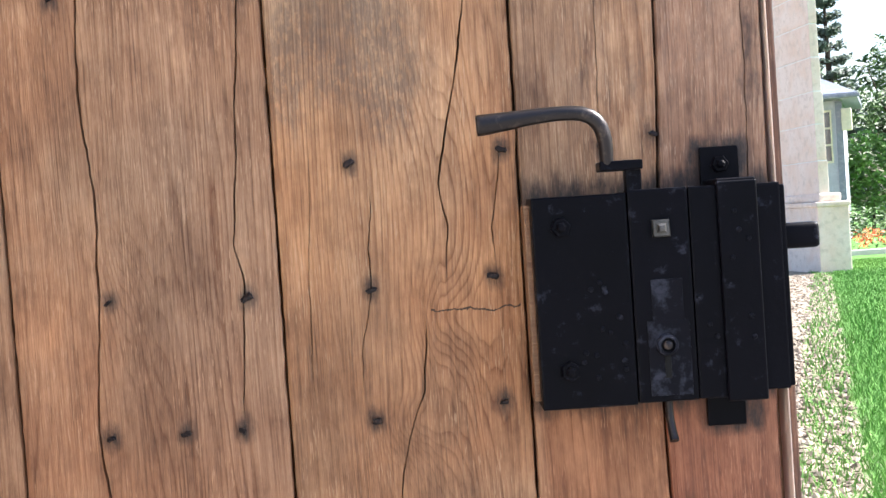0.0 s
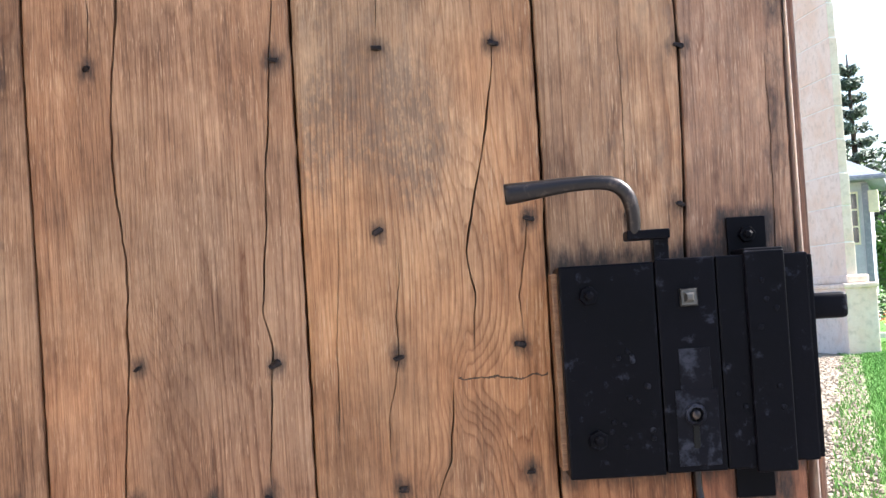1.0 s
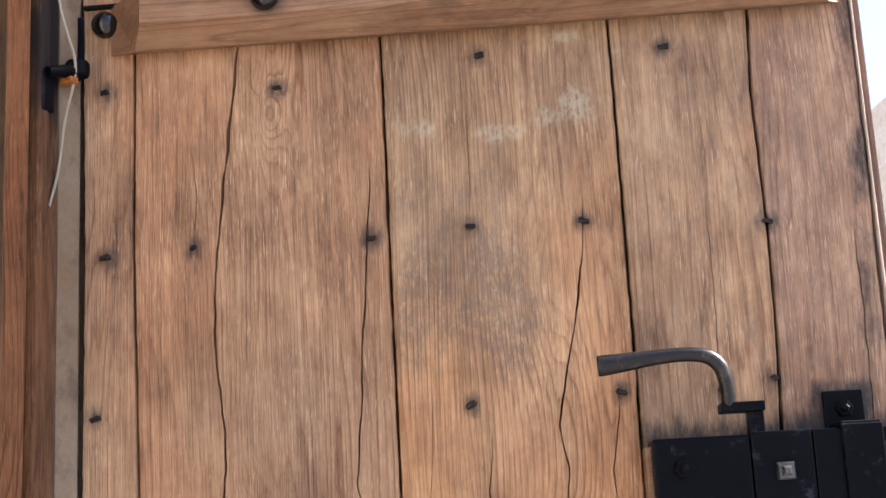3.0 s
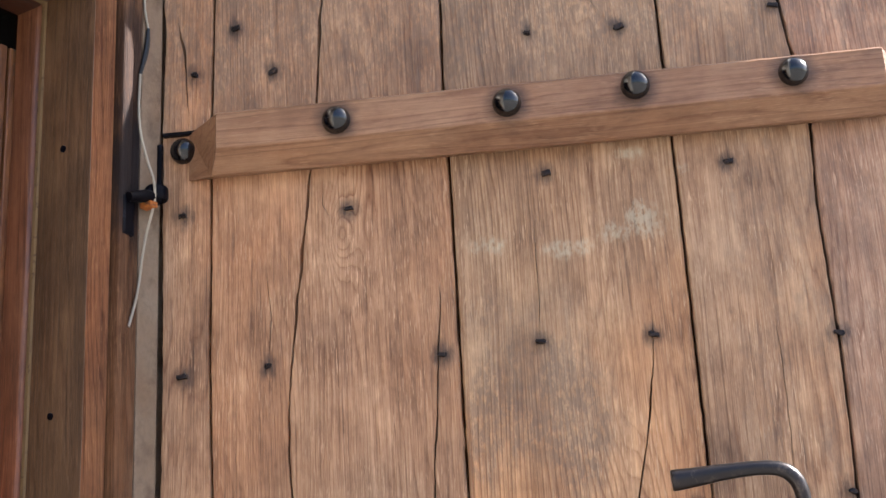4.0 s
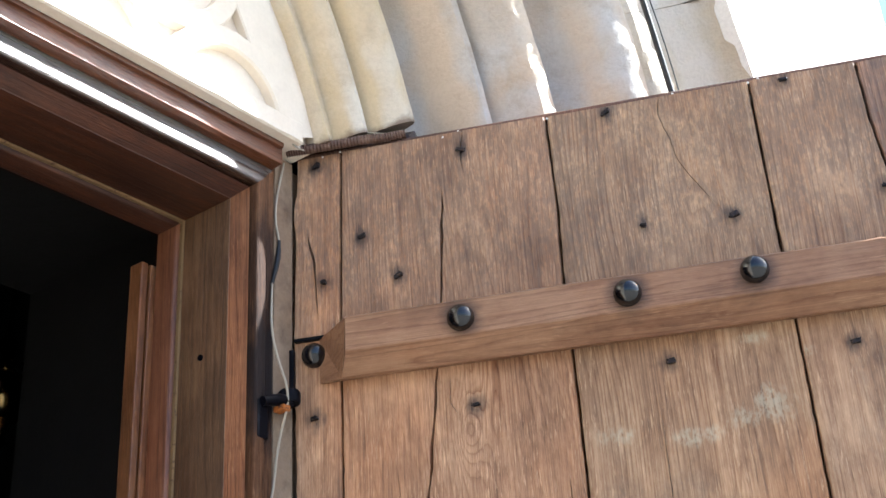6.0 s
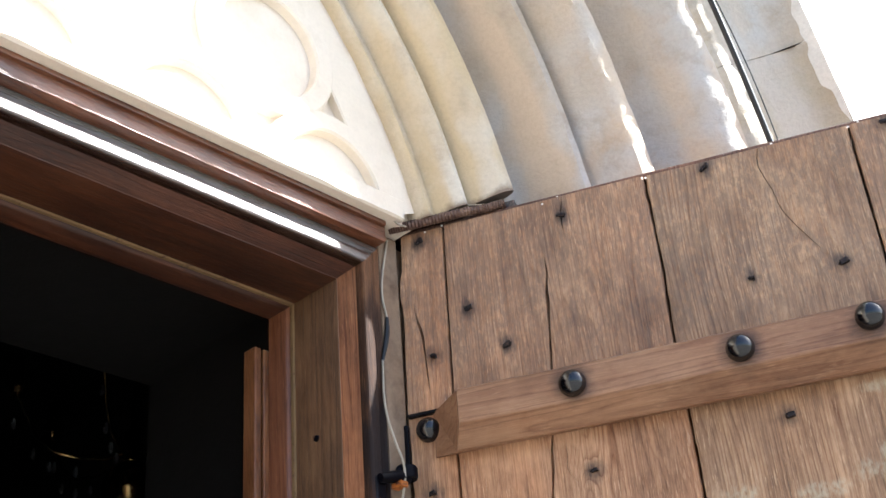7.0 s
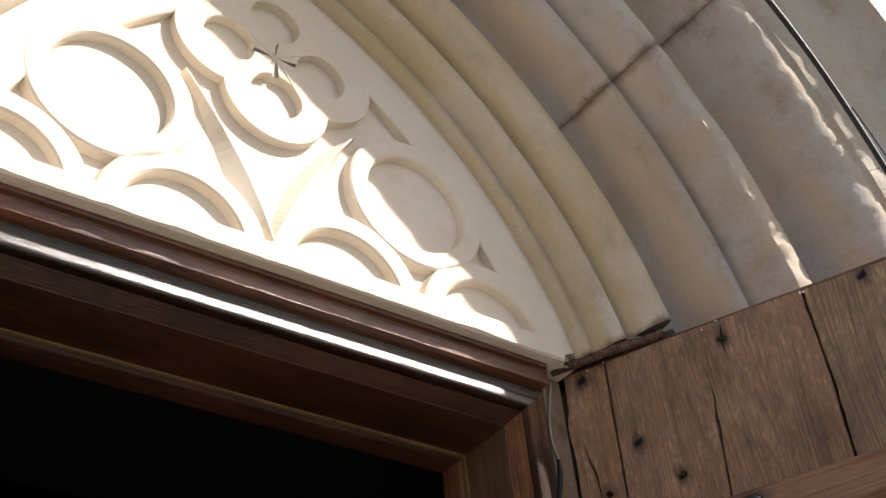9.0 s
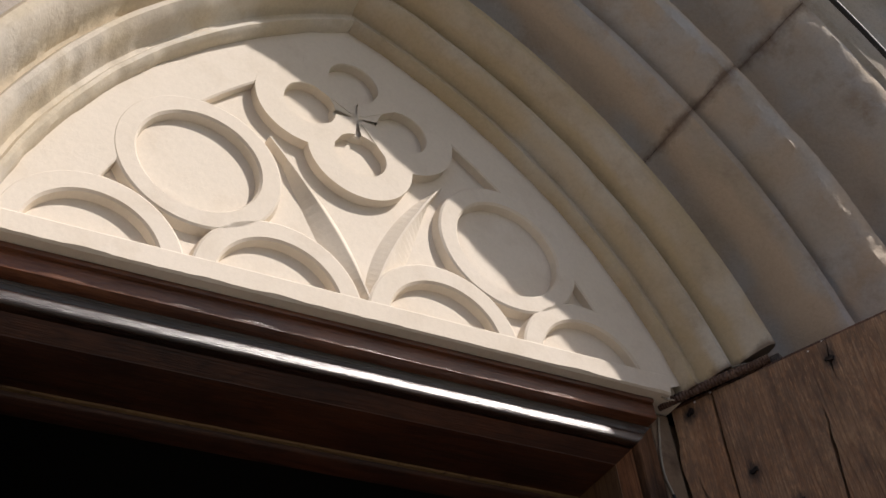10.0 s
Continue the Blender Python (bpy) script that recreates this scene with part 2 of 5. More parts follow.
def stone(name, pale, tint, dirt, tint_at=0.5, bump=0.5, rough=0.85, scale=1.0, grain=0.35, streak=None):
    m, n, l, b = material(name, rough, spec=0.3)
    p = coords(n, l, False)
    big = noise_of(n, l, p, 3.5 * scale, 4.0, 0.6, 0.4)
    mid = noise_of(n, l, p, 17.0 * scale, 5.0, 0.65)
    fine = noise_of(n, l, p, 160.0 * scale, 4.0, 0.7)
    col = blend(n, l, ramp(n, l, big, [(tint_at - 0.12, (0, 0, 0)), (tint_at + 0.12, (1, 1, 1))]), pale, tint)
    col = blend(n, l, ramp(n, l, mid, [(0.50, (0, 0, 0)), (0.74, (0.9, 0.9, 0.9))]), col, dirt)
    if streak:
        a = n.new("ShaderNodeAttribute")
        a.attribute_name = "streak"
        k = sums(n, l, "ADD", a.outputs["Fac"], sums(n, l, "MULTIPLY", sums(n, l, "SUBTRACT", mid, 0.5), 0.5))
        col = blend(n, l, ramp(n, l, k, [(0.42, (0, 0, 0)), (0.75, (0.85, 0.85, 0.85))]), col, streak)
        g = n.new("ShaderNodeAttribute")
        g.attribute_name = "soil"
        k = sums(n, l, "ADD", g.outputs["Fac"], sums(n, l, "MULTIPLY", sums(n, l, "SUBTRACT", noise_of(n, l, p, 26.0, 5.0, 0.7), 0.5), 1.5))
        k = sums(n, l, "MULTIPLY", k, sums(n, l, "MINIMUM", sums(n, l, "MULTIPLY", g.outputs["Fac"], 4.0), 1.0))
        col = blend(n, l, ramp(n, l, k, [(0.45, (0, 0, 0)), (1.1, (0.8, 0.8, 0.8))]), col, (0.15, 0.10, 0.075))
    col = blend(n, l, grain, col, ramp(n, l, fine, [(0.25, (0.55, 0.55, 0.55)), (0.6, (1, 1, 1))]), "MULTIPLY")
    l.new(col, b.inputs["Base Color"])
    relief(n, l, b, sums(n, l, "ADD", sums(n, l, "MULTIPLY", mid, 1.5), sums(n, l, "MULTIPLY", fine, 0.5)), bump, 0.003)
    return m


def speckled(name, base, other, rough, metal, scale, bump=0.3, at=0.6, coat=0.0, spec=0.5):
    m, n, l, b = material(name, rough, metal, spec)
    p = coords(n, l)
    f = noise_of(n, l, p, scale, 5.0, 0.7)
    f2 = noise_of(n, l, p, scale * 0.17, 3.0, 0.6)
    c = blend(n, l, ramp(n, l, f, [(at, (0, 0, 0)), (at + 0.12, (1, 1, 1))]), base, other)
    c = blend(n, l, 0.5, c, ramp(n, l, f2, [(0.3, (0.6, 0.6, 0.6)), (0.7, (1.3, 1.3, 1.3))]), "MULTIPLY")
    l.new(c, b.inputs["Base Color"])
    l.new(sums(n, l, "ADD", sums(n, l, "MULTIPLY", f2, 0.3), rough - 0.15), b.inputs["Roughness"])
    b.inputs["Coat Weight"].default_value = coat
    relief(n, l, b, f, bump, 0.0012)
    return m


OAK = wood("weathered oak", (0.100, 0.050, 0.030), (0.345, 0.200, 0.122), (0.58, 0.395, 0.265), 0.55, stained=True, bump=0.7)
OAK_BAR = wood("newer oak bar", (0.115, 0.056, 0.029), (0.265, 0.142, 0.076), (0.40, 0.245, 0.145), 0.48, "x", bump=0.45, figure=0.5, contrast=0.7, scorch=[((bx, -0.05, bz + EYE), (0.031, 0.2, 0.031), 0.6) for bx, bz in ((0.165, 0.540), (0.365, 0.540), (0.512, 0.546), (0.688, 0.543))])
EDGE_WOOD = wood("weathered edge strip", (0.030, 0.017, 0.012), (0.125, 0.066, 0.045), (0.25, 0.15, 0.10), 0.65, bump=0.7)
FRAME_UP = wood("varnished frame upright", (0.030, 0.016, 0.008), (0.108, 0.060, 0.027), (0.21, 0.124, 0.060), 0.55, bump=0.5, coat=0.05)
FRAME_LONG = wood("varnished frame head", (0.04, 0.014, 0.008), (0.11, 0.040, 0.021), (0.19, 0.078, 0.038), 0.34, "x", -WALL_TURN, bump=0.35, coat=0.4)
EDGE_UP = wood("worn orange frame edge", (0.045, 0.020, 0.009), (0.165, 0.076, 0.032), (0.30, 0.150, 0.066), 0.55, bump=0.5, spec=0.25)
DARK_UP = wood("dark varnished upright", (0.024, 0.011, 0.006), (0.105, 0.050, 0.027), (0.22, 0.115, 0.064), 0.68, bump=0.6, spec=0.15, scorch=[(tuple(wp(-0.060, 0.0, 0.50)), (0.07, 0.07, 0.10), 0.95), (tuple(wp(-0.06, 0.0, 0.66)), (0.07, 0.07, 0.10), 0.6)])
# darker copy for the downward-facing head: its shade is in the colour
SHADED_LONG = wood("shaded reveal head", (0.010, 0.0035, 0.0016), (0.042, 0.0142, 0.0056), (0.105, 0.039, 0.0150), 0.5, "x", -WALL_TURN, bump=0.35, coat=0.12)
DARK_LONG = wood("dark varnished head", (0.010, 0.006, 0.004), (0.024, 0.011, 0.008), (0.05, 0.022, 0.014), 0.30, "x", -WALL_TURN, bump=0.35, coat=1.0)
RED_UP = wood("red-brown joinery", (0.06, 0.022, 0.010), (0.16, 0.064, 0.028), (0.27, 0.122, 0.056), 0.45, bump=0.3, coat=0.1)
IRON = speckled("black painted iron", (0.0028, 0.0028, 0.0052), (0.030, 0.032, 0.046), 0.40, 0.0, 46.0, 0.5, 0.60, spec=0.08)
IRON_RUBBED = speckled("rubbed blue-black iron", (0.0045, 0.0045, 0.008), (0.036, 0.039, 0.055), 0.40, 0.0, 30.0, 0.4, 0.52, spec=0.10)
IRON_WORN = speckled("worn polished iron", (0.028, 0.024, 0.025), (0.075, 0.058, 0.052), 0.33, 0.6, 60.0, 0.2, 0.55)
IRON_GLOSS = speckled("glossy black iron", (0.006, 0.006, 0.008), (0.02, 0.02, 0.022), 0.22, 0.3, 120.0, 0.2, 0.6, 0.6)
NAIL_IRON = speckled("rusty dark iron", (0.022, 0.020, 0.024), (0.075, 0.050, 0.040), 0.42, 0.5, 220.0, 0.6, 0.52, spec=0.25)
STEEL = speckled("bare steel", (0.13, 0.125, 0.12), (0.05, 0.045, 0.04), 0.4, 0.8, 200.0, 0.2)
RUST = speckled("orange rust", (0.42, 0.13, 0.02), (0.10, 0.04, 0.02), 0.8, 0.1, 200.0, 0.5, 0.5)
YELLOW = speckled("old yellow putty", (0.17, 0.105, 0.045), (0.07, 0.035, 0.015), 0.7, 0.0, 90.0, 0.3, 0.55)
TYMPANUM = stone("limewashed tympanum", (0.79, 0.71, 0.61), (0.765, 0.68, 0.57), (0.71, 0.62, 0.51), 0.5, 0.16, grain=0.14)
OCHRE_STONE = stone("ochre-washed stone", (0.62, 0.57, 0.49), (0.55, 0.445, 0.30), (0.45, 0.375, 0.28), 0.50, 0.5, grain=0.25, streak=(0.56, 0.45, 0.29))
LIME_STONE = stone("limewashed stone", (0.70, 0.645, 0.56), (0.66, 0.57, 0.45), (0.57, 0.49, 0.38), 0.52, 0.4, grain=0.2, streak=(0.66, 0.57, 0.43))
GREY_STONE = stone("grey and buff stone", (0.50, 0.49, 0.485), (0.47, 0.40, 0.32), (0.35, 0.28, 0.22), 0.54, 0.7, grain=0.25, streak=(0.56, 0.46, 0.36))
BUFF_STONE = stone("rough buff stone", (0.52, 0.50, 0.47), (0.48, 0.40, 0.29), (0.36, 0.28, 0.19), 0.47, 1.0, grain=0.3, streak=(0.56, 0.50, 0.43))
REBATE_STONE = stone("dirty grey rebate", (0.29, 0.225, 0.165), (0.22, 0.145, 0.092), (0.085, 0.052, 0.034), 0.50, 1.0)
PLASTER = stone("white lime plaster", (0.80, 0.785, 0.76), (0.76, 0.73, 0.69), (0.68, 0.62, 0.55), 0.5, 0.4)
PIER_STONE = stone("pinkish rendered pier", (0.79, 0.68, 0.61), (0.75, 0.59, 0.49), (0.57, 0.47, 0.40), 0.52, 1.0, scale=0.45)
# near-black: the nave's lack of light is put into the colour
NAVE_DARK = stone("near-black unlit interior", (0.004, 0.0035, 0.003), (0.003, 0.0025, 0.002), (0.002, 0.002, 0.002), 0.5, 0.3)
CABLE_WHITE = speckled("yellowed white cable", (0.38, 0.33, 0.26), (0.20, 0.15, 0.10), 0.5, 0.0, 80.0, 0.1, 0.6)
CABLE_BLACK = speckled("black rubber cable", (0.012, 0.012, 0.013), (0.03, 0.03, 0.03), 0.5, 0.0, 80.0, 0.1)
CONDUIT = speckled("brown ribbed conduit", (0.10, 0.055, 0.04), (0.19, 0.12, 0.09), 0.5, 0.2, 60.0, 0.2, 0.5)
BRASS = speckled("tarnished brass", (0.30, 0.21, 0.09), (0.14, 0.09, 0.04), 0.20, 1.0, 60.0, 0.1)
DROP = speckled("cut glass drop", (0.05, 0.055, 0.06), (0.08, 0.08, 0.09), 0.16, 0.0, 60.0, 0.0, spec=1.0)


def foliage(name, dark, light, rough=0.55):
    m, n, l, b = material(name, rough, spec=0.3)
    g = n.new("ShaderNodeNewGeometry")
    l.new(ramp(n, l, g.outputs["Random Per Island"], [(0.0, dark), (1.0, light)]), b.inputs["Base Color"])
    b.inputs["Transmission Weight"].default_value = 0.0
    b.inputs["Subsurface Weight"].default_value = 0.0
    return m


# greyed and lightened: the bright haze over far conifers is in the colour
NEEDLES = foliage("haze-paled needles", (0.07, 0.10, 0.075), (0.16, 0.20, 0.14))
LEAVES = foliage("summer leaves", (0.035, 0.07, 0.02), (0.11, 0.19, 0.05))
HEDGE = foliage("bright hedge leaves", (0.08, 0.17, 0.03), (0.20, 0.38, 0.07))
GRASS = foliage("lawn blades", (0.085, 0.20, 0.035), (0.15, 0.31, 0.07), 0.85)
# pale colour that stands for light on the leaf's edge
LIT_ARRIS = speckled("pale lit arris", (0.84, 0.68, 0.58), (0.66, 0.50, 0.40), 0.6, 0.0, 60.0)
FLOWERS = foliage("orange flowers", (0.55, 0.10, 0.03), (0.75, 0.26, 0.06))
PEBBLES = foliage("pale gravel", (0.075, 0.055, 0.04), (0.36, 0.295, 0.23), 0.9)
BARK = wood("bark", (0.03, 0.02, 0.015), (0.07, 0.05, 0.035), (0.12, 0.09, 0.07), 0.9)
ROOF = speckled("blue-grey roof sheet", (0.20, 0.22, 0.27), (0.28, 0.30, 0.34), 0.5, 0.1, 8.0, 0.2, 0.5)
HOUSE_WALL = stone("grey-blue house render", (0.48, 0.49, 0.54), (0.44, 0.45, 0.50), (0.38, 0.38, 0.42), 0.5, 0.3)
CREAM = speckled("cream joinery", (0.68, 0.62, 0.46), (0.6, 0.53, 0.38), 0.6, 0.0, 20.0)
KERB = speckled("pale concrete kerb", (0.55, 0.53, 0.50), (0.44, 0.42, 0.40), 0.85, 0.0, 20.0)


def ground_material():
    m, n, l, b = material("gravel, earth and lawn", 0.95, spec=0.2)
    p = coords(n, l, False)
    x = n.new("ShaderNodeSeparateXYZ")
    l.new(p, x.inputs[0])
    edge = sums(n, l, "SUBTRACT", sums(n, l, "SUBTRACT", x.outputs[0], sums(n, l, "MULTIPLY", x.outputs[1], 0.30)), 0.93)
    edge = sums(n, l, "MINIMUM", edge, sums(n, l, "SUBTRACT", x.outputs[1], 3.0))
    rag = noise_of(n, l, p, 1.7, 5.0, 0.65)
    f = sums(n, l, "ADD", edge, sums(n, l, "MULTIPLY", sums(n, l, "SUBTRACT", rag, 0.5), 0.9))
    stones = n.new("ShaderNodeTexVoronoi")
    stones.inputs["Scale"].default_value = 26.0
    l.new(p, stones.inputs["Vector"])
    grit = noise_of(n, l, p, 60.0, 4.0, 0.7)
    gravel = blend(n, l, 0.55, ramp(n, l, stones.outputs["Color"], [(0.2, (0.12, 0.10, 0.07)), (0.8, (0.42, 0.37, 0.30))]),
                   ramp(n, l, grit, [(0.3, (0.17, 0.14, 0.09)), (0.7, (0.44, 0.38, 0.27))]))
    lawn = ramp(n, l, noise_of(n, l, p, 9.0, 5.0, 0.7), [(0.3, (0.05, 0.13, 0.025)), (0.7, (0.12, 0.26, 0.05))])
    # unseen ground before the door, its grey chosen for the light it bounces
    unseen_court = ramp(n, l, noise_of(n, l, p, 5.0, 5.0, 0.7), [(0.3, (0.15, 0.145, 0.135)), (0.7, (0.25, 0.24, 0.22))])
    gravel = blend(n, l, ramp(n, l, sums(n, l, "MULTIPLY", sums(n, l, "SUBTRACT", x.outputs[1], 1.2), 0.6), [(0.0, (0, 0, 0)), (1.0, (1, 1, 1))]), unseen_court, gravel)
    l.new(blend(n, l, ramp(n, l, f, [(0.0, (0, 0, 0)), (0.22, (1, 1, 1))]), gravel, lawn), b.inputs["Base Color"])
    relief(n, l, b, sums(n, l, "ADD", stones.outputs["Distance"], grit), 0.7, 0.02)
    return m


GROUND = ground_material()

glass, gn, gl, gb = material("window glass", 0.05)
gb.inputs["Base Color"].default_value = (0.03, 0.035, 0.04, 1)
gb.inputs["Specular IOR Level"].default_value = 0.8


# ---- building helpers ----
def thing(name, label, category, kind="", at=(0, 0, 0), group=""):
    e = new(name)
    e.location = at
    return tagged(e, label, category, group, kind)


def part(name, bm, mat, parent=None, label="", smooth=False):
    """Links a bmesh, given in world places, as one mesh under its parent."""
    bmesh.ops.recalc_face_normals(bm, faces=bm.faces)
    me = bpy.data.meshes.new(name)
    bm.to_mesh(me)
    bm.free()
    me.materials.append(mat)
    if smooth:
        me.polygons.foreach_set("use_smooth", [True] * len(me.polygons))
        me.set_sharp_from_angle(angle=radians(38))
    ob = new(name, me)
    if parent is not None:
        root = parent
        offset = Vector(root.location)
        while root.parent is not None:
            root = root.parent
            offset += Vector(root.location)
        ob.parent = parent
        ob.location = -offset
    if label:
        tagged(ob, label)
    return ob


def box(x0, x1, y0, y1, z0, z1, bevel=0.0, place=None, seg=2):
    bm = bmesh.new()
    v = [bm.verts.new((x, y, z)) for x in (x0, x1) for y in (y0, y1) for z in (z0, z1)]
    for f in ((0, 1, 3, 2), (4, 6, 7, 5), (0, 4, 5, 1), (2, 3, 7, 6), (0, 2, 6, 4), (1, 5, 7, 3)):
        bm.faces.new([v[i] for i in f])
    if bevel:
        bmesh.ops.bevel(bm, geom=bm.edges[:], offset=bevel, segments=seg, affect="EDGES", profile=0.6)
    if place:
        for w in bm.verts:
            w.co = place(*w.co)
    return bm


def add(bm, other):
    """Joins a second bmesh into the first."""
    me = bpy.data.meshes.new("tmp")
    other.to_mesh(me)
    other.free()
    bm.from_mesh(me)
    bpy.data.meshes.remove(me)
    return bm


def lattice(bm, rows, close_u=False, close_v=False):
    """Faces between rows of places."""
    g = [[bm.verts.new(p) for p in r] for r in rows]
    nv, nu = len(g), len(g[0])
    for i in range(nv if close_v else nv - 1):
        for j in range(nu if close_u else nu - 1):
            a, b_, c, d = g[i][j], g[i][(j + 1) % nu], g[(i + 1) % nv][(j + 1) % nu], g[(i + 1) % nv][j]
            if len({a, b_, c, d}) == 4:
                bm.faces.new((a, b_, c, d))
    return g


def tube(points, radii, sides=12, flat=1.0, smooth_steps=0):
    """A round bar through places, with its radius at each."""
    pts = [Vector(p) for p in points]
    rad = list(radii) if hasattr(radii, "__len__") else [radii] * len(pts)
    for _ in range(smooth_steps):
        np_, nr = [pts[0]], [rad[0]]
        for a, b_, ra, rb in zip(pts, pts[1:], rad, rad[1:]):
            np_ += [a * 0.75 + b_ * 0.25, a * 0.25 + b_ * 0.75]
            nr += [ra * 0.75 + rb * 0.25, ra * 0.25 + rb * 0.75]
        pts, rad = np_ + [pts[-1]], nr + [rad[-1]]
    bm = bmesh.new()
    rows, ref = [], Vector((0, 1, 0.01))
    for i, p in enumerate(pts):
        t = (pts[min(i + 1, len(pts) - 1)] - pts[max(i - 1, 0)]).normalized()
        u = (ref - t * ref.dot(t)).normalized()
        w = t.cross(u)
        rows.append([p + (u * math.cos(a) * flat + w * math.sin(a)) * rad[i] for a in (2 * math.pi * k / sides for k in range(sides))])
    g = lattice(bm, rows, close_u=True)
    bm.faces.new(g[0])
    bm.faces.new(g[-1])
    return bm


def lathe(profile, centre, axis=(0, -1, 0), sides=20):
    """Turns (radius, height) pairs about an axis through centre."""
    ax = Vector(axis).normalized()
    u = ax.orthogonal().normalized()
    w = ax.cross(u)
    bm = bmesh.new()
    rows = [[Vector(centre) + ax * h + (u * math.cos(a) + w * math.sin(a)) * max(r, 1e-5) for a in (2 * math.pi * k / sides for k in range(sides))] for r, h in profile]
    lattice(bm, rows, close_u=True)
    bmesh.ops.remove_doubles(bm, verts=bm.verts[:], dist=2e-5)
    return bm


def along_line(knots, z):
    """Piecewise straight x for a height, from (x, z) knots in falling or rising order."""
    k = sorted(knots, key=lambda q: q[1])
    if z <= k[0][1]:
        return k[0][0]
    for (xa, za), (xb, zb) in zip(k, k[1:]):
        if z <= zb:
            return xa + (xb - xa) * (z - za) / (zb - za)
    return k[-1][0]

# ---- ground ----
def build_ground():
    bm = bmesh.new()
    xs = [-400, -60, -12, -4, 0, 2, 4, 6, 8, 10, 14, 25, 80, 400]
    ys = [-400, -60, -12, -4, 0, 4, 8, 12, 16, 20, 24, 28, 34, 60, 120, 400]
    lattice(bm, [[(x, y, 0.02 * noise.noise(Vector((x * 0.3, y * 0.3, 1))) if 1 < x < 12 and 4 < y < 40 else 0.0) for x in xs] for y in ys])
    return tagged(part("ground", bm, GROUND), "pale gravel strip beside a green lawn", "ground", kind="structure")


build_ground()

# ---- church wall with the stepped pointed portal ----
LEFT_S = -0.905                              # left edge of the door opening
AXIS, SPRING, SWING = -0.475, 0.61, 0.32   # portal's axis, springing level, how far the arc centres lie past the axis
SILL = 0.8315                                # underside of the tympanum


def arch_point(h, d, tau, mirror=False):
    """A place on the arch of half-width h at depth d; tau runs from springing to apex."""
    r = h + SWING
    th = tau * math.acos(SWING / r)
    s = AXIS - SWING + r * math.cos(th)
    return wp(2 * AXIS - s if mirror else s, d, SPRING + r * math.sin(th))


def tau_at(h, z):
    r = h + SWING
    return math.asin(min(1, max(0, (z - SPRING) / r))) / math.acos(SWING / r)


ORDERS = [
    ("inner_order", OCHRE_STONE, [(0.503, -0.03), (0.499, 0.030), (0.501, 0.044), (0.506, 0.050), (0.512, 0.049), (0.516, 0.044), (0.522, 0.045), (0.526, 0.055), (0.528, 0.070), (0.533, 0.082), (0.540, 0.088), (0.547, 0.087),
                                  (0.552, 0.080), (0.555, 0.072), (0.559, 0.076), (0.562, 0.094), (0.568, 0.112), (0.576, 0.125), (0.586, 0.133), (0.596, 0.133), (0.604, 0.124), (0.608, 0.11), (0.612, 0.08)]),
    ("middle_order", GREY_STONE, [(0.603, 0.08), (0.609, 0.094), (0.624, 0.096), (0.639, 0.107), (0.647, 0.128), (0.650, 0.152), (0.649, 0.176), (0.651, 0.194), (0.658, 0.206),
                                  (0.668, 0.209), (0.675, 0.202), (0.677, 0.190), (0.682, 0.191), (0.686, 0.208), (0.691, 0.240), (0.695, 0.262), (0.701, 0.273), (0.712, 0.277), (0.724, 0.279), (0.734, 0.274), (0.741, 0.263), (0.746, 0.246), (0.746, 0.21)]),
    ("outer_order", GREY_STONE, [(0.741, 0.20), (0.746, 0.222), (0.757, 0.224), (0.773, 0.234), (0.787, 0.254), (0.795, 0.280), (0.798, 0.306), (0.800, 0.330), (0.804, 0.348),
                                 (0.811, 0.359), (0.821, 0.367), (0.831, 0.371), (0.840, 0.370), (0.844, 0.352), (0.845, 0.30)]),
    ("edge_order", BUFF_STONE, [(0.842, 0.31), (0.845, 0.338), (0.851, 0.352), (0.862, 0.372), (0.880, 0.378), (0.905, 0.385), (0.930, 0.396), (0.950, 0.410), (0.966, 0.418), (0.984, 0.432), (0.996, 0.448), (1.0, 0.468)]),
]
CHIPS = {"middle_order": (0.690, 0.735, 0.009), "outer_order": (0.798, 0.836, 0.011), "edge_order": (0.86, 0.985, 0.007)}


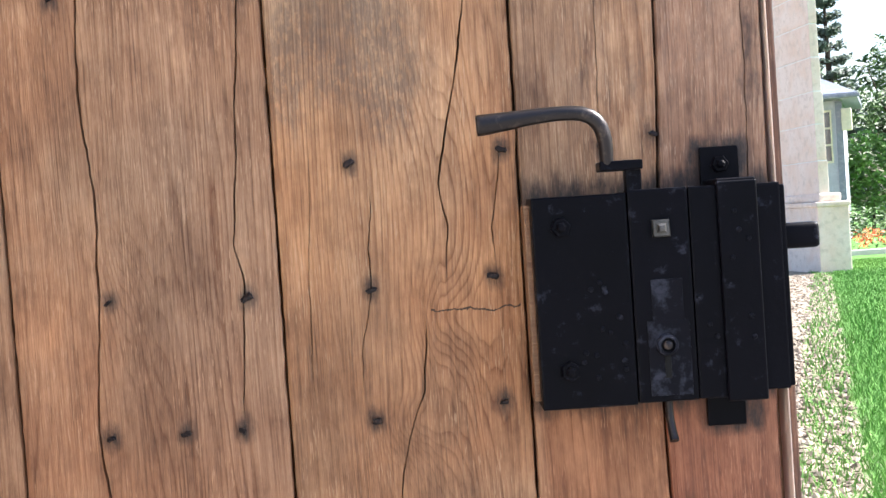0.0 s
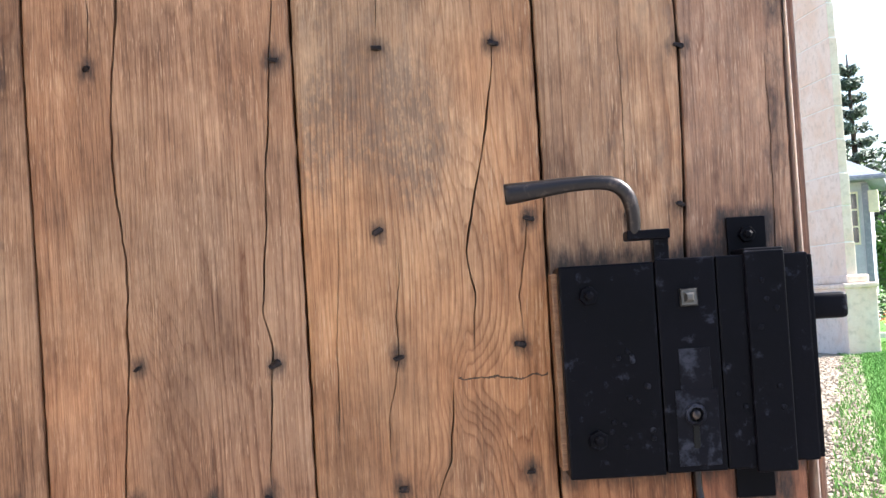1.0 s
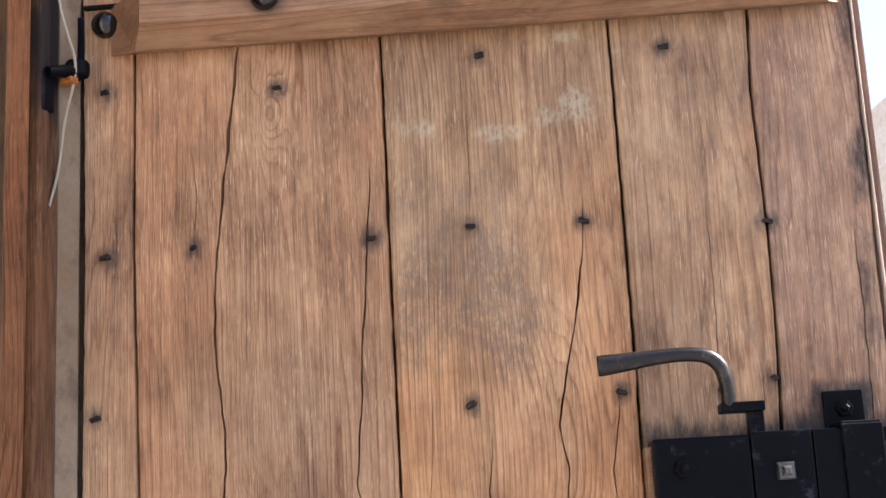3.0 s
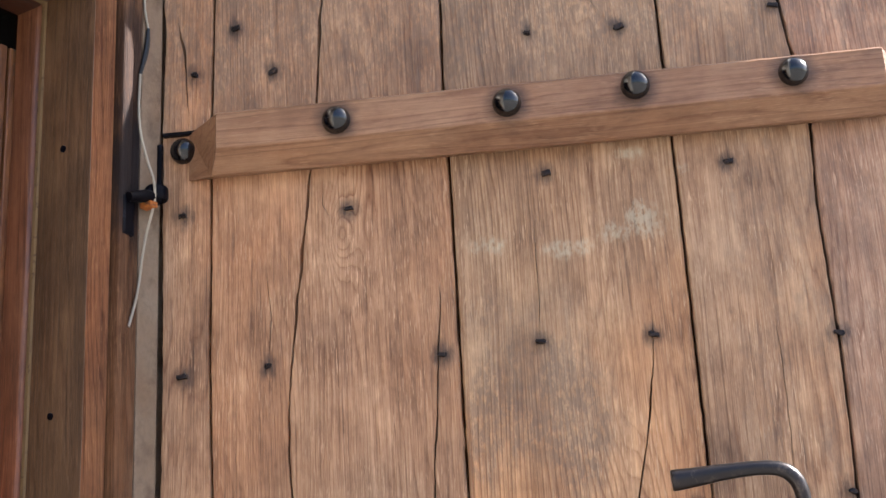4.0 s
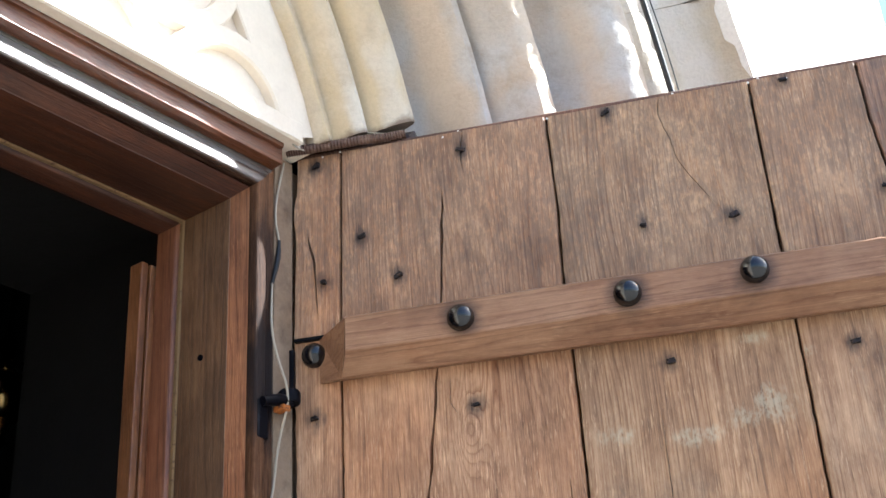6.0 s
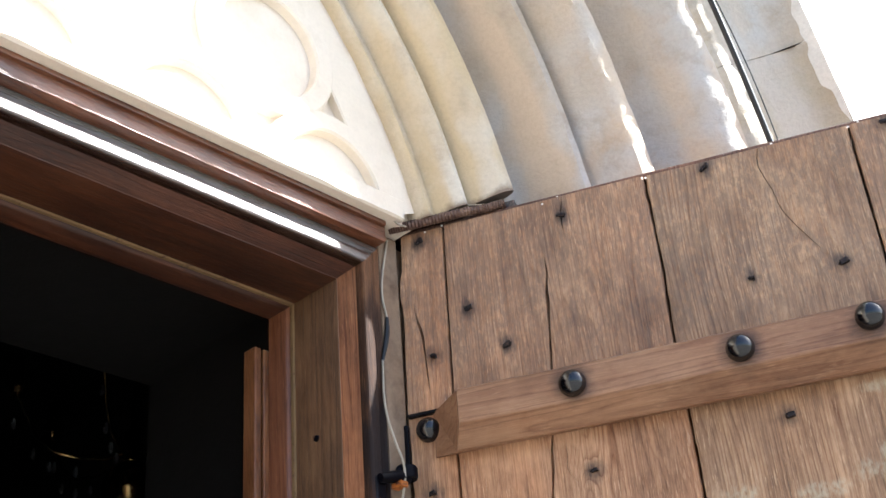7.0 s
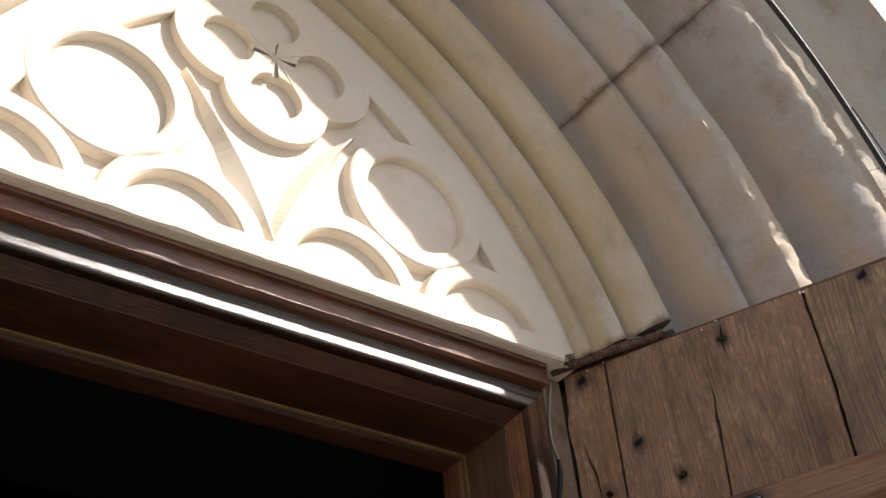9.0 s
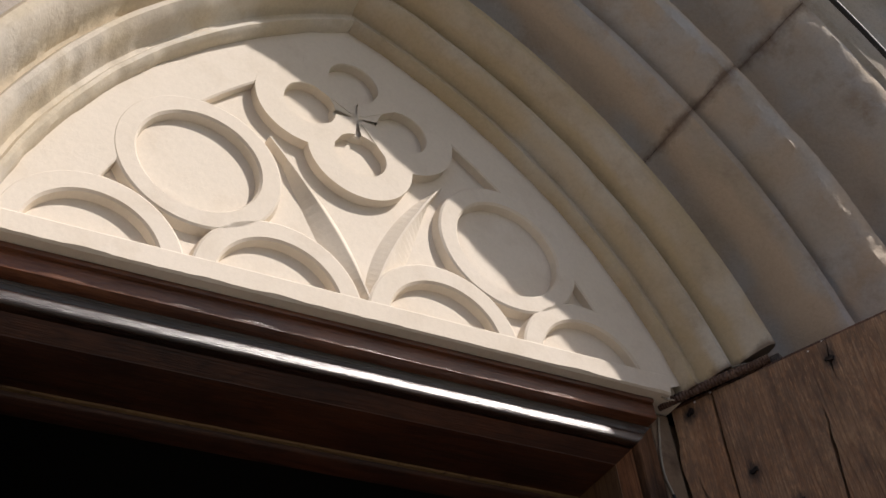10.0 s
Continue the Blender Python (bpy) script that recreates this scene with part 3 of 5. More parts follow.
def order_stone(name, profile, t0, t1, mirror, steps=16):
    """One stone of an order, between two turns of the arch, with worn arrises."""
    bm = bmesh.new()
    tone = bm.verts.layers.float_color.new("streak")
    soil = bm.verts.layers.float_color.new("soil")
    tone = bm.verts.layers.float_color["streak"]
    lo, hi, amp = CHIPS.get(name, (9, 9, 0))
    rows = []
    for i in range(steps + 1):
        tau = t0 + (t1 - t0) * i / steps
        row = []
        for h, d in profile:
            p = arch_point(h, d, tau, mirror)
            wear = noise.noise(p * 5.0) * 0.006 + noise.noise(p * 18.0) * 0.0028 + noise.noise(p * 41.0) * 0.0015
            if lo <= h <= hi:
                bite = max(0.0, noise.noise(p * 9.0 + Vector((3, 1, 7))) + 0.05) + 0.7 * max(0.0, noise.noise(p * 31.0)) + 0.5 * max(0.0, noise.noise(p * 74.0))
                wear -= amp * bite
            row.append(p + OUT * (0.7 * wear) + (Vector((0, 0, -1)) * 0.3 + (ALONG if mirror else -ALONG) * 0.6) * wear)
        rows.append(row)
    g = lattice(bm, rows)
    for i, line in enumerate(g):
        tau = t0 + (t1 - t0) * i / steps
        for v, (h, d) in zip(line, profile):
            k = 0.5 + 0.75 * noise.noise(Vector((h * 31.0, d * 22.0, tau * 2.2))) + 0.35 * noise.noise(v.co * 14.0)
            gap = min((tau - t0) if t0 > 0.2 else 9.0, (t1 - tau) if t1 < 0.95 else 9.0)
            v[tone] = (k, k, k, 1.0)
            v[soil] = ((0.45 if name == "edge_order" else 1.0) * math.exp(-gap / 0.012),) * 3 + (1.0,)
    for end in (g[0], g[-1]):
        back = [bm.verts.new(v.co - OUT * 0.02) for v in (end[0], end[-1])]
        bm.faces.new([*end, back[1], back[0]])
    return bm


portal = thing("portal", "stepped pointed stone portal with worn mouldings and ochre staining", "portal", "structure", wp(AXIS, 0, -EYE))
for name, mat, prof in ORDERS:
    for mirror in (False, True):
        first = 0.0 if name != "inner_order" else tau_at(0.55, 0.843 if mirror else 0.857)
        cuts = {"inner_order": (first,), "middle_order": (0.0, 0.535), "outer_order": (0.0, 0.53), "edge_order": (0.0, 0.30, 0.62)}[name]
        cuts = (*cuts, 1.0)
        for a, b_ in zip(cuts, cuts[1:]):
            part(name + "_stone", order_stone(name, prof, a + (0.0003 if a > first else 0), b_ - (0.0003 if b_ < 1 else 0), mirror, max(8, int((b_ - a) * 260))), LIME_STONE if mirror and mat is OCHRE_STONE else mat, portal, smooth=True)
        # the jamb below the springing
        inset = 0.07 if name == "inner_order" else 0.0
        top = 0.836 if name == "inner_order" else SPRING
        bm = bmesh.new()
        rows = []
        for z in (-EYE, top):
            row = []
            for h, d in prof:
                s = AXIS + h + inset * 0.6
                row.append(wp(2 * AXIS - s if mirror else s, d - inset, z))
            rows.append(row)
        lattice(bm, rows)
        part("jamb_stone", bm, mat, portal, smooth=True)


def facade():
    """White wall round the portal, with its thickness."""
    bm = bmesh.new()
    h, d = 1.0, 0.466
    inner = [wp(AXIS + h, d, -EYE)] + [arch_point(h, d, i / 24) for i in range(25)] + [arch_point(h, d, 1 - i / 24, True) for i in range(1, 25)] + [wp(AXIS - h, d, -EYE)]
    s0, s1, zt = -2.6, 1.28, 5.2
    outer = []
    n = len(inner)
    for i in range(n):
        u = i / (n - 1)
        if u < 0.35:
            outer.append(wp(s1, d, -EYE + (zt + EYE) * u / 0.35))
        elif u > 0.65:
            outer.append(wp(s0, d, -EYE + (zt + EYE) * (1 - u) / 0.35))
        else:
            outer.append(wp(s1 + (s0 - s1) * (u - 0.35) / 0.3, d, zt))
    lattice(bm, [inner, outer, [p - OUT * 5.6 for p in outer]])
    lattice(bm, [inner, [p - OUT * 0.04 for p in inner]])
    return tagged(part("wall_facade", bm, PLASTER), "sunlit white lime plaster church wall", "wall", kind="structure")


facade()


def closing_walls():
    """Dim nave behind the doorway, with the wall's thickness at the opening."""
    s0, s1, d0, d1, z0, z1 = -2.4, 1.16, -4.9, -0.55, -EYE, 3.2
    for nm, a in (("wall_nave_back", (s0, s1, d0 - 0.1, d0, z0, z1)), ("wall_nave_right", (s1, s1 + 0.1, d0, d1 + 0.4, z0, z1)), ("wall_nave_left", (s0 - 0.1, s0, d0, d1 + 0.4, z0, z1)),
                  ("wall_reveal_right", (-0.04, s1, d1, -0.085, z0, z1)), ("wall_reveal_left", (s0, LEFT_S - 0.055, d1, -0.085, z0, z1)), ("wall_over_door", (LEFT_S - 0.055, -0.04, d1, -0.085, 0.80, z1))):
        tagged(part(nm, box(*a, place=wp), NAVE_DARK), "church interior wall, its unlit darkness put into the colour", "wall", kind="structure")
    tagged(part("ceiling", box(s0 - 0.1, s1 + 0.1, d0 - 0.1, d1 + 0.4, z1, z1 + 0.1, place=wp), NAVE_DARK), "nave ceiling, coloured near-black for the missing light", "ceiling", kind="structure")
    tagged(part("floor", box(s0 - 0.1, s1 + 0.1, d0 - 0.1, 0.0, z0 - 0.1, z0 + 0.006, place=wp), NAVE_DARK), "church floor, coloured near-black like the unlit nave", "floor", kind="structure")


closing_walls()

# ---- tympanum with blind tracery ----
FACE, BED = 0.030, 0.015   # raised face and sunk bed, along d


def raised_ring(c, r_in, r_out, a0=0.0, a1=360.0, n=84, face=FACE):
    bm = bmesh.new()
    rows = []
    for i in range(n + 1):
        a = radians(a0 + (a1 - a0) * i / n)
        rows.append([wp(c[0] + r * math.cos(a), d, c[1] + r * math.sin(a)) for r, d in ((r_out + 0.005, BED - 0.004), (r_out + 0.001, face - 0.002), (r_out - 0.002, face), (r_in + 0.002, face), (r_in - 0.001, face - 0.003), (r_in - 0.003, BED - 0.004))])
    lattice(bm, rows)
    return bm


def band(inner, outer, face=FACE, drop=BED - 0.004):
    """A raised band between two outlines given in s and z."""
    bm = bmesh.new()
    lattice(bm, [[wp(*a[:1], drop, a[1]), wp(a[0], face - 0.002, a[1]), wp(a[0] * 0.97 + b_[0] * 0.03, face, a[1] * 0.97 + b_[1] * 0.03),
                  wp(b_[0], face, b_[1]), wp(b_[0], drop, b_[1])] for a, b_ in zip(inner, outer)])
    return bm


def arch_sz(h, tau, mirror=False):
    r = h + SWING
    th = tau * math.acos(SWING / r)
    s = AXIS - SWING + r * math.cos(th)
    return (2 * AXIS - s if mirror else s, SPRING + r * math.sin(th))


tymp = thing("tympanum", "cream limewashed stone tympanum carved with blind tracery", "tympanum", "structure", wp(AXIS, 0, SILL))
slab = bmesh.new()
t_low = tau_at(0.5, SILL)
edge = [arch_sz(0.502, t_low + (1 - t_low) * i / 30) for i in range(31)] + [arch_sz(0.502, 1 - (1 - t_low) * i / 30, True) for i in range(1, 31)]
front = [slab.verts.new(wp(s, BED, z)) for s, z in edge]
rear = [slab.verts.new(wp(s, -0.084, z)) for s, z in edge]
slab.faces.new(front)
slab.faces.new(rear)
for i in range(len(edge)):
    j = (i + 1) % len(edge)
    slab.faces.new((front[i], front[j], rear[j], rear[i]))
part("slab", slab, TYMPANUM, tymp)

CX = -0.479
for k in (-0.221, 0.221):
    part("tracery_ring", raised_ring((CX + k, 1.017), 0.080, 0.107), TYMPANUM, tymp)
for k in (-0.335, -0.1118, 0.1118, 0.335):
    part("half_ring", raised_ring((CX - 0.010 + k, 0.839), 0.080, 0.108, 0, 180, 48), TYMPANUM, tymp)


def foil_reach(phi, c, r, least):
    best = least
    for q in range(4):
        x = phi - q * math.pi / 2
        if math.cos(x) > 0 and abs(math.sin(x)) * c < r:
            best = max(best, c * math.cos(x) + math.sqrt(r * r - (c * math.sin(x)) ** 2))
    return best


QUAT = (CX + 0.004, 1.184)
angles = [2 * math.pi * i / 240 for i in range(241)]
part("quatrefoil", band([(QUAT[0] + math.cos(a) * foil_reach(a, 0.070, 0.038, 0.007), QUAT[1] + math.sin(a) * foil_reach(a, 0.070, 0.038, 0.007)) for a in angles],
                        [(QUAT[0] + math.cos(a) * foil_reach(a, 0.072, 0.078, 0.05), QUAT[1] + math.sin(a) * foil_reach(a, 0.072, 0.078, 0.05)) for a in angles]), TYMPANUM, tymp)
part("centre_boss", lathe([(0.024, BED - 0.004), (0.019, FACE - 0.006), (0.009, FACE - 0.0022), (0, FACE - 0.0016)], wp(QUAT[0], 0, QUAT[1]), OUT, 24), TYMPANUM, tymp)
part("quatrefoil_bed", raised_ring(QUAT, 0.0032, 0.033, face=FACE - 0.006), TYMPANUM, tymp)
for mirror in (False, True):                      # plain field between the rings and the arch
    c = Vector((CX + (-0.221 if mirror else 0.221), 1.017))
    low = Vector((CX - 0.010 + (-0.335 if mirror else 0.335), 0.839))
    taus = [t_low + 0.02 + (1.0 - t_low - 0.02) * i / 120 for i in range(121)]
    outline = [Vector(arch_sz(0.502, t, mirror)) for t in taus]
    inside = []
    for t, v in zip(taus, outline):
        inward = (Vector(arch_sz(0.45, t, mirror)) - v).normalized()
        reach = 0.006
        while reach < 0.078:
            q = v + inward * reach
            e = q - Vector(QUAT)
            if min((q - c).length - 0.104, (q - low).length - 0.105, e.length - foil_reach(math.atan2(e.y, e.x), 0.072, 0.076, 0.05)) < 0.0:
                break
            reach += 0.0008
        inside.append((v, inward, reach))
    depths = [q[2] for q in inside]
    for i in [*range(1, 121), *range(119, -1, -1)]:         # no step deeper than its neighbours allow
        for j in (i - 1, i + 1):
            if 0 <= j <= 120:
                depths[i] = min(depths[i], depths[j] + 0.011)
    inside = [v + inward * k for (v, inward, _), k in zip(inside, depths)]
    part("field_plate", band([tuple(v) for v in inside], [tuple(v) for v in outline], FACE - 0.0008), TYMPANUM, tymp)
bm = bmesh.new()
rows = []
for i in range(141):
    s = -0.968 + i * 0.936 / 140
    chip = max(0.0, noise.noise(Vector((s * 14, 1, 0))) - 0.05) * 0.010 + 0.0012 * noise.noise(Vector((s * 70, 2, 0)))
    rows.append([wp(s, BED, 0.862), wp(s, FACE, 0.861), wp(s, FACE + 0.001, 0.859), wp(s, FACE + 0.001, SILL + 0.001 + chip), wp(s, FACE - 0.002 - chip * 0.6, SILL - 0.001 + 0.3 * chip), wp(s, -0.05, SILL - 0.001)])
lattice(bm, rows)
part("base_band", bm, TYMPANUM, tymp)


def rib(side):
    """A curved, sharp-backed bar that rises from the bed between two half rings and runs out beside the quatrefoil."""
    bm = bmesh.new()
    a, c, e = Vector((CX, 0.860)), Vector((CX + side * 0.030, 0.968)), Vector((CX + side * 0.126, 1.098))
    rows = []
    for i in range(25):
        u = i / 24
        q = a * (1 - u) ** 2 + c * (2 * u * (1 - u)) + e * u * u
        t = ((c - a) * (1 - u) + (e - c) * u).normalized()
        out = Vector((t.y, -t.x)) * side
        far, near = 0.004 + 0.034 * math.sin(math.pi * min(1.0, u * 1.15)) ** 0.8 * (1 - 0.45 * u), 0.003 + 0.017 * math.sin(math.pi * u) ** 0.7
        rows.append([wp(q.x + out.x * far, BED - 0.003, q.y + out.y * far), wp(q.x + out.x * 0.0012, FACE - 0.0015, q.y + out.y * 0.0012), wp(q.x - out.x * 0.0012, FACE - 0.0015, q.y - out.y * 0.0012),
                     wp(q.x - out.x * near, BED - 0.002, q.y - out.y * near)])
    lattice(bm, rows)
    return bm


for q4 in range(4):                               # cusps between the foils
    for side in (-1, 1):
        a0, a1 = radians(8), math.asin(0.038 / 0.070) - 0.002
        phis = [q4 * math.pi / 2 + side * (a0 + (a1 - a0) * i / 10) for i in range(11)]
        near = [0.070 * math.cos(f - q4 * math.pi / 2) - math.sqrt(max(0.0, 0.038 ** 2 - (0.070 * math.sin(f - q4 * math.pi / 2)) ** 2)) for f in phis]
        part("cusp", band([(QUAT[0] + 0.0016 * math.cos(f), QUAT[1] + 0.0016 * math.sin(f)) for f in phis],
                          [(QUAT[0] + r * math.cos(f), QUAT[1] + r * math.sin(f)) for f, r in zip(phis, near)], FACE - 0.001), TYMPANUM, tymp)
for k in (-1, 1):
    part("tracery_rib", rib(k), TYMPANUM, tymp)

# ---- wooden door frame ----
REVEAL_S, REVEAL_Z = -0.102, 0.743     # opening edges of the frame
frame_thing = thing("door_frame", "dark varnished moulded wooden door frame with scuffed edges", "door frame", "structure", wp(AXIS, -0.05, -EYE))


def frame_strip(profile, mat_up, mat_head, names):
    """Mitred right jamb, head and left jamb of one strip of moulding; profile of (outward, d)."""
    right, head, left = bmesh.new(), bmesh.new(), bmesh.new()
    zs = [-EYE + 0.006 + i * (REVEAL_Z + EYE - 0.006) / 12 for i in range(12)]
    def wob(s, z):
        return 0.0012 * noise.noise(Vector((s * 9, z * 7, 2)))
    lattice(right, [[wp(REVEAL_S + o, d + wob(o, z), z) for o, d in profile] for z in zs] + [[wp(REVEAL_S + o, d, REVEAL_Z + o) for o, d in profile]])
    lattice(left, [[wp(LEFT_S - o, d, z) for o, d in profile] for z in zs] + [[wp(LEFT_S - o, d, REVEAL_Z + o) for o, d in profile]])
    rows = []
    for i in range(21):
        u = i / 20
        rows.append([wp((REVEAL_S + o) * (1 - u) + (LEFT_S - o) * u, d + wob(u * 4, o), REVEAL_Z + o) for o, d in profile])
    lattice(head, rows)
    part(names, right, mat_up, frame_thing, smooth=True)
    part(names, left, mat_up, frame_thing, smooth=True)
    part(names, head, mat_head, frame_thing, smooth=True)


# same strips all round; only the heads take the shaded wood colour
frame_strip([(0.012, -0.118), (0.0, -0.118), (0.0, -0.036), (0.001, -0.033), (0.012, -0.033)], FRAME_UP, SHADED_LONG, "reveal_board")
frame_strip([(0.008, -0.06), (0.002, -0.033), (0.004, -0.030), (0.010, -0.022), (0.0165, -0.013), (0.018, -0.015), (0.018, -0.05)], EDGE_UP, SHADED_LONG, "inner_moulding")
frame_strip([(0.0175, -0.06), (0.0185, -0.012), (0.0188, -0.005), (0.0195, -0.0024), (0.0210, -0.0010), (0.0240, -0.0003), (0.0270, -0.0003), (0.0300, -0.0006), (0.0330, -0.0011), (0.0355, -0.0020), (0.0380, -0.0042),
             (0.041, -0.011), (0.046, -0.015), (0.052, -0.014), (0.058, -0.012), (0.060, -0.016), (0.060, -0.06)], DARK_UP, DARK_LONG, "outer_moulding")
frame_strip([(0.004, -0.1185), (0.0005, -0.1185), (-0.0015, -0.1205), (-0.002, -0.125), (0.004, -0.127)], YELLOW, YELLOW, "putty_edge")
frame_strip([(0.004, -0.126), (-0.004, -0.129), (-0.006, -0.132), (-0.006, -0.165), (0.03, -0.165)], RED_UP, SHADED_LONG, "inner_stop")
part("head_fascia", add(box(LEFT_S - 0.058, -0.046, -0.06, 0.008, 0.801, 0.829, 0.004, place=wp), box(LEFT_S - 0.056, -0.05, -0.06, 0.014, 0.823, 0.8305, 0.002, place=wp)), FRAME_LONG, frame_thing, smooth=True)

# added dark block for the shaded gap; hides the stone's lower end
part("corner_shim", box(-0.072, 0.105, 0.014, 0.12, EYE + 0.8430, EYE + 0.8565, 0.0015), DARK_LONG, frame_thing, "dark infill added for the shaded gap over the leaf's corner")

rebate = thing("stone_rebate", "grey stone rebate strip between frame and door leaf", "stone rebate", "structure", wp(-0.02, 0, -EYE))
part("rebate_strip", box(-0.041, 0.03, -0.08, -0.030, -EYE, 0.829, 0.004, place=wp), REBATE_STONE, rebate)
part("rebate_nib", box(-0.0405, -0.0060, -0.0298, -0.0135, -EYE, 0.8285, 0.003, place=wp), REBATE_STONE, rebate)
part("rebate_strip", box(LEFT_S - 0.14, LEFT_S - 0.061, -0.08, -0.030, -EYE, 0.829, 0.004, place=wp), REBATE_STONE, rebate)

# ---- open plank door leaf ----
TOP = 0.834
JOINT_A = [(0.003, 0.83), (-0.001, 0.6), (-0.003, 0.265), (0.002, 0.03), (0.006, -0.26)]
JOINT_C = [(0.285, 0.834), (0.288, 0.69), (0.286, 0.605), (0.289, 0.42), (0.289, 0.25), (0.291, -0.28)]
JOINT_D = [(0.548, 0.83), (0.551, 0.4), (0.551, 0.0), (0.550, -0.3)]
JOINT_E = [(0.681, 0.821), (0.683, 0.746), (0.696, 0.611), (0.709, 0.515), (0.703, 0.40), (0.706, 0.25), (0.704, 0.13), (0.699, 0.03), (0.691, -0.237), (0.693, -0.31)]
EDGE_L = [(-0.061, 0.827), (-0.066, 0.58), (-0.062, 0.27), (-0.064, -0.3)]
EDGE_R = [(0.823, 0.83), (0.822, 0.3), (0.820, 0.2), (0.818, 0.0), (0.815, -0.2), (0.813, -0.31)]
# splits in the boards: knots, greatest width
SPLIT_1 = [(0.147, 0.831), (0.140, 0.737), (0.132, 0.607), (0.122, 0.503), (0.114, 0.433), (0.102, 0.33), (0.091, 0.231), (0.090, 0.154), (0.100, 0.05), (0.096, -0.076), (0.087, -0.196), (0.095, -0.27)]
SPLIT_2 = [(0.272, 0.36), (0.264, 0.245), (0.257, 0.17), (0.251, 0.071), (0.244, -0.007), (0.252, -0.05), (0.242, -0.207)]
SPLIT_3 = [(0.508, 0.30), (0.503, 0.236), (0.488, 0.146), (0.464, 0.045), (0.473, -0.004), (0.465, -0.07)]
SPLIT_4 = [(0.394, 0.06), (0.387, -0.022), (0.386, -0.071), (0.373, -0.13), (0.372, -0.191)]
SPLIT_5 = [(0.444, -0.08), (0.437, -0.177), (0.415, -0.23), (0.405, -0.292)]
SPLIT_6 = [(0.536, 0.09), (0.518, -0.007), (0.521, -0.055)]
SPLIT_7 = [(-0.050, 0.74), (-0.036, 0.672), (-0.031, 0.576)]
SPLIT_8 = [(0.172, 0.83), (0.169, 0.80), (0.170, 0.76)]
SPLIT_9 = [(0.430, 0.81), (0.445, 0.74), (0.468, 0.69), (0.490, 0.655)]
SPLIT_11 = [(-0.040, 0.42), (-0.036, 0.30), (-0.037, 0.20), (-0.044, 0.05)]
SPLIT_12 = [(0.062, 0.40), (0.070, 0.33), (0.066, 0.262)]
SPLIT_13 = [(0.384, 0.42), (0.383, 0.32), (0.380, 0.27)]
SPLIT_14 = [(0.330, 0.10), (0.322, -0.05), (0.318, -0.16)]
SPLIT_15 = [(0.640, 0.30), (0.642, 0.20), (0.640, 0.075)]
SPLIT_16 = [(0.797, 0.26), (0.799, 0.15), (0.795, 0.02), (0.80, -0.05)]
SPLIT_10 = [(0.137, 0.50), (0.135, 0.455), (0.150, 0.43)]

NAILS = [(-0.032, 0.818), (0.169, 0.805), (0.363, 0.823), (0.590, 0.826), (0.392, 0.652), (0.502, 0.647), (0.077, 0.635), (-0.023, 0.642), (0.684, 0.654), (0.166, 0.448), (-0.037, 0.458),
         (0.402, 0.469), (0.611, 0.463), (0.381, 0.270), (0.507, 0.267), (0.067, 0.265), (0.269, 0.263), (-0.036, 0.261), (0.706, 0.253), (-0.046, 0.079), (0.371, 0.071), (0.534, 0.076),
         (0.106, -0.061), (0.254, -0.065), (0.387, -0.065), (0.517, -0.058), (0.100, -0.205), (0.180, -0.205), (0.240, -0.205), (0.384, -0.205), (0.521, -0.193), (0.640, 0.072), (0.697, 0.082), (-0.03, -0.20), (0.03, 0.70)]
BOLTS = [(0.165, 0.540), (0.365, 0.540), (0.512, 0.546), (0.688, 0.543)]


def smooth01(x):
    x = min(1.0, max(0.0, x))
    return x * x * (3 - 2 * x)


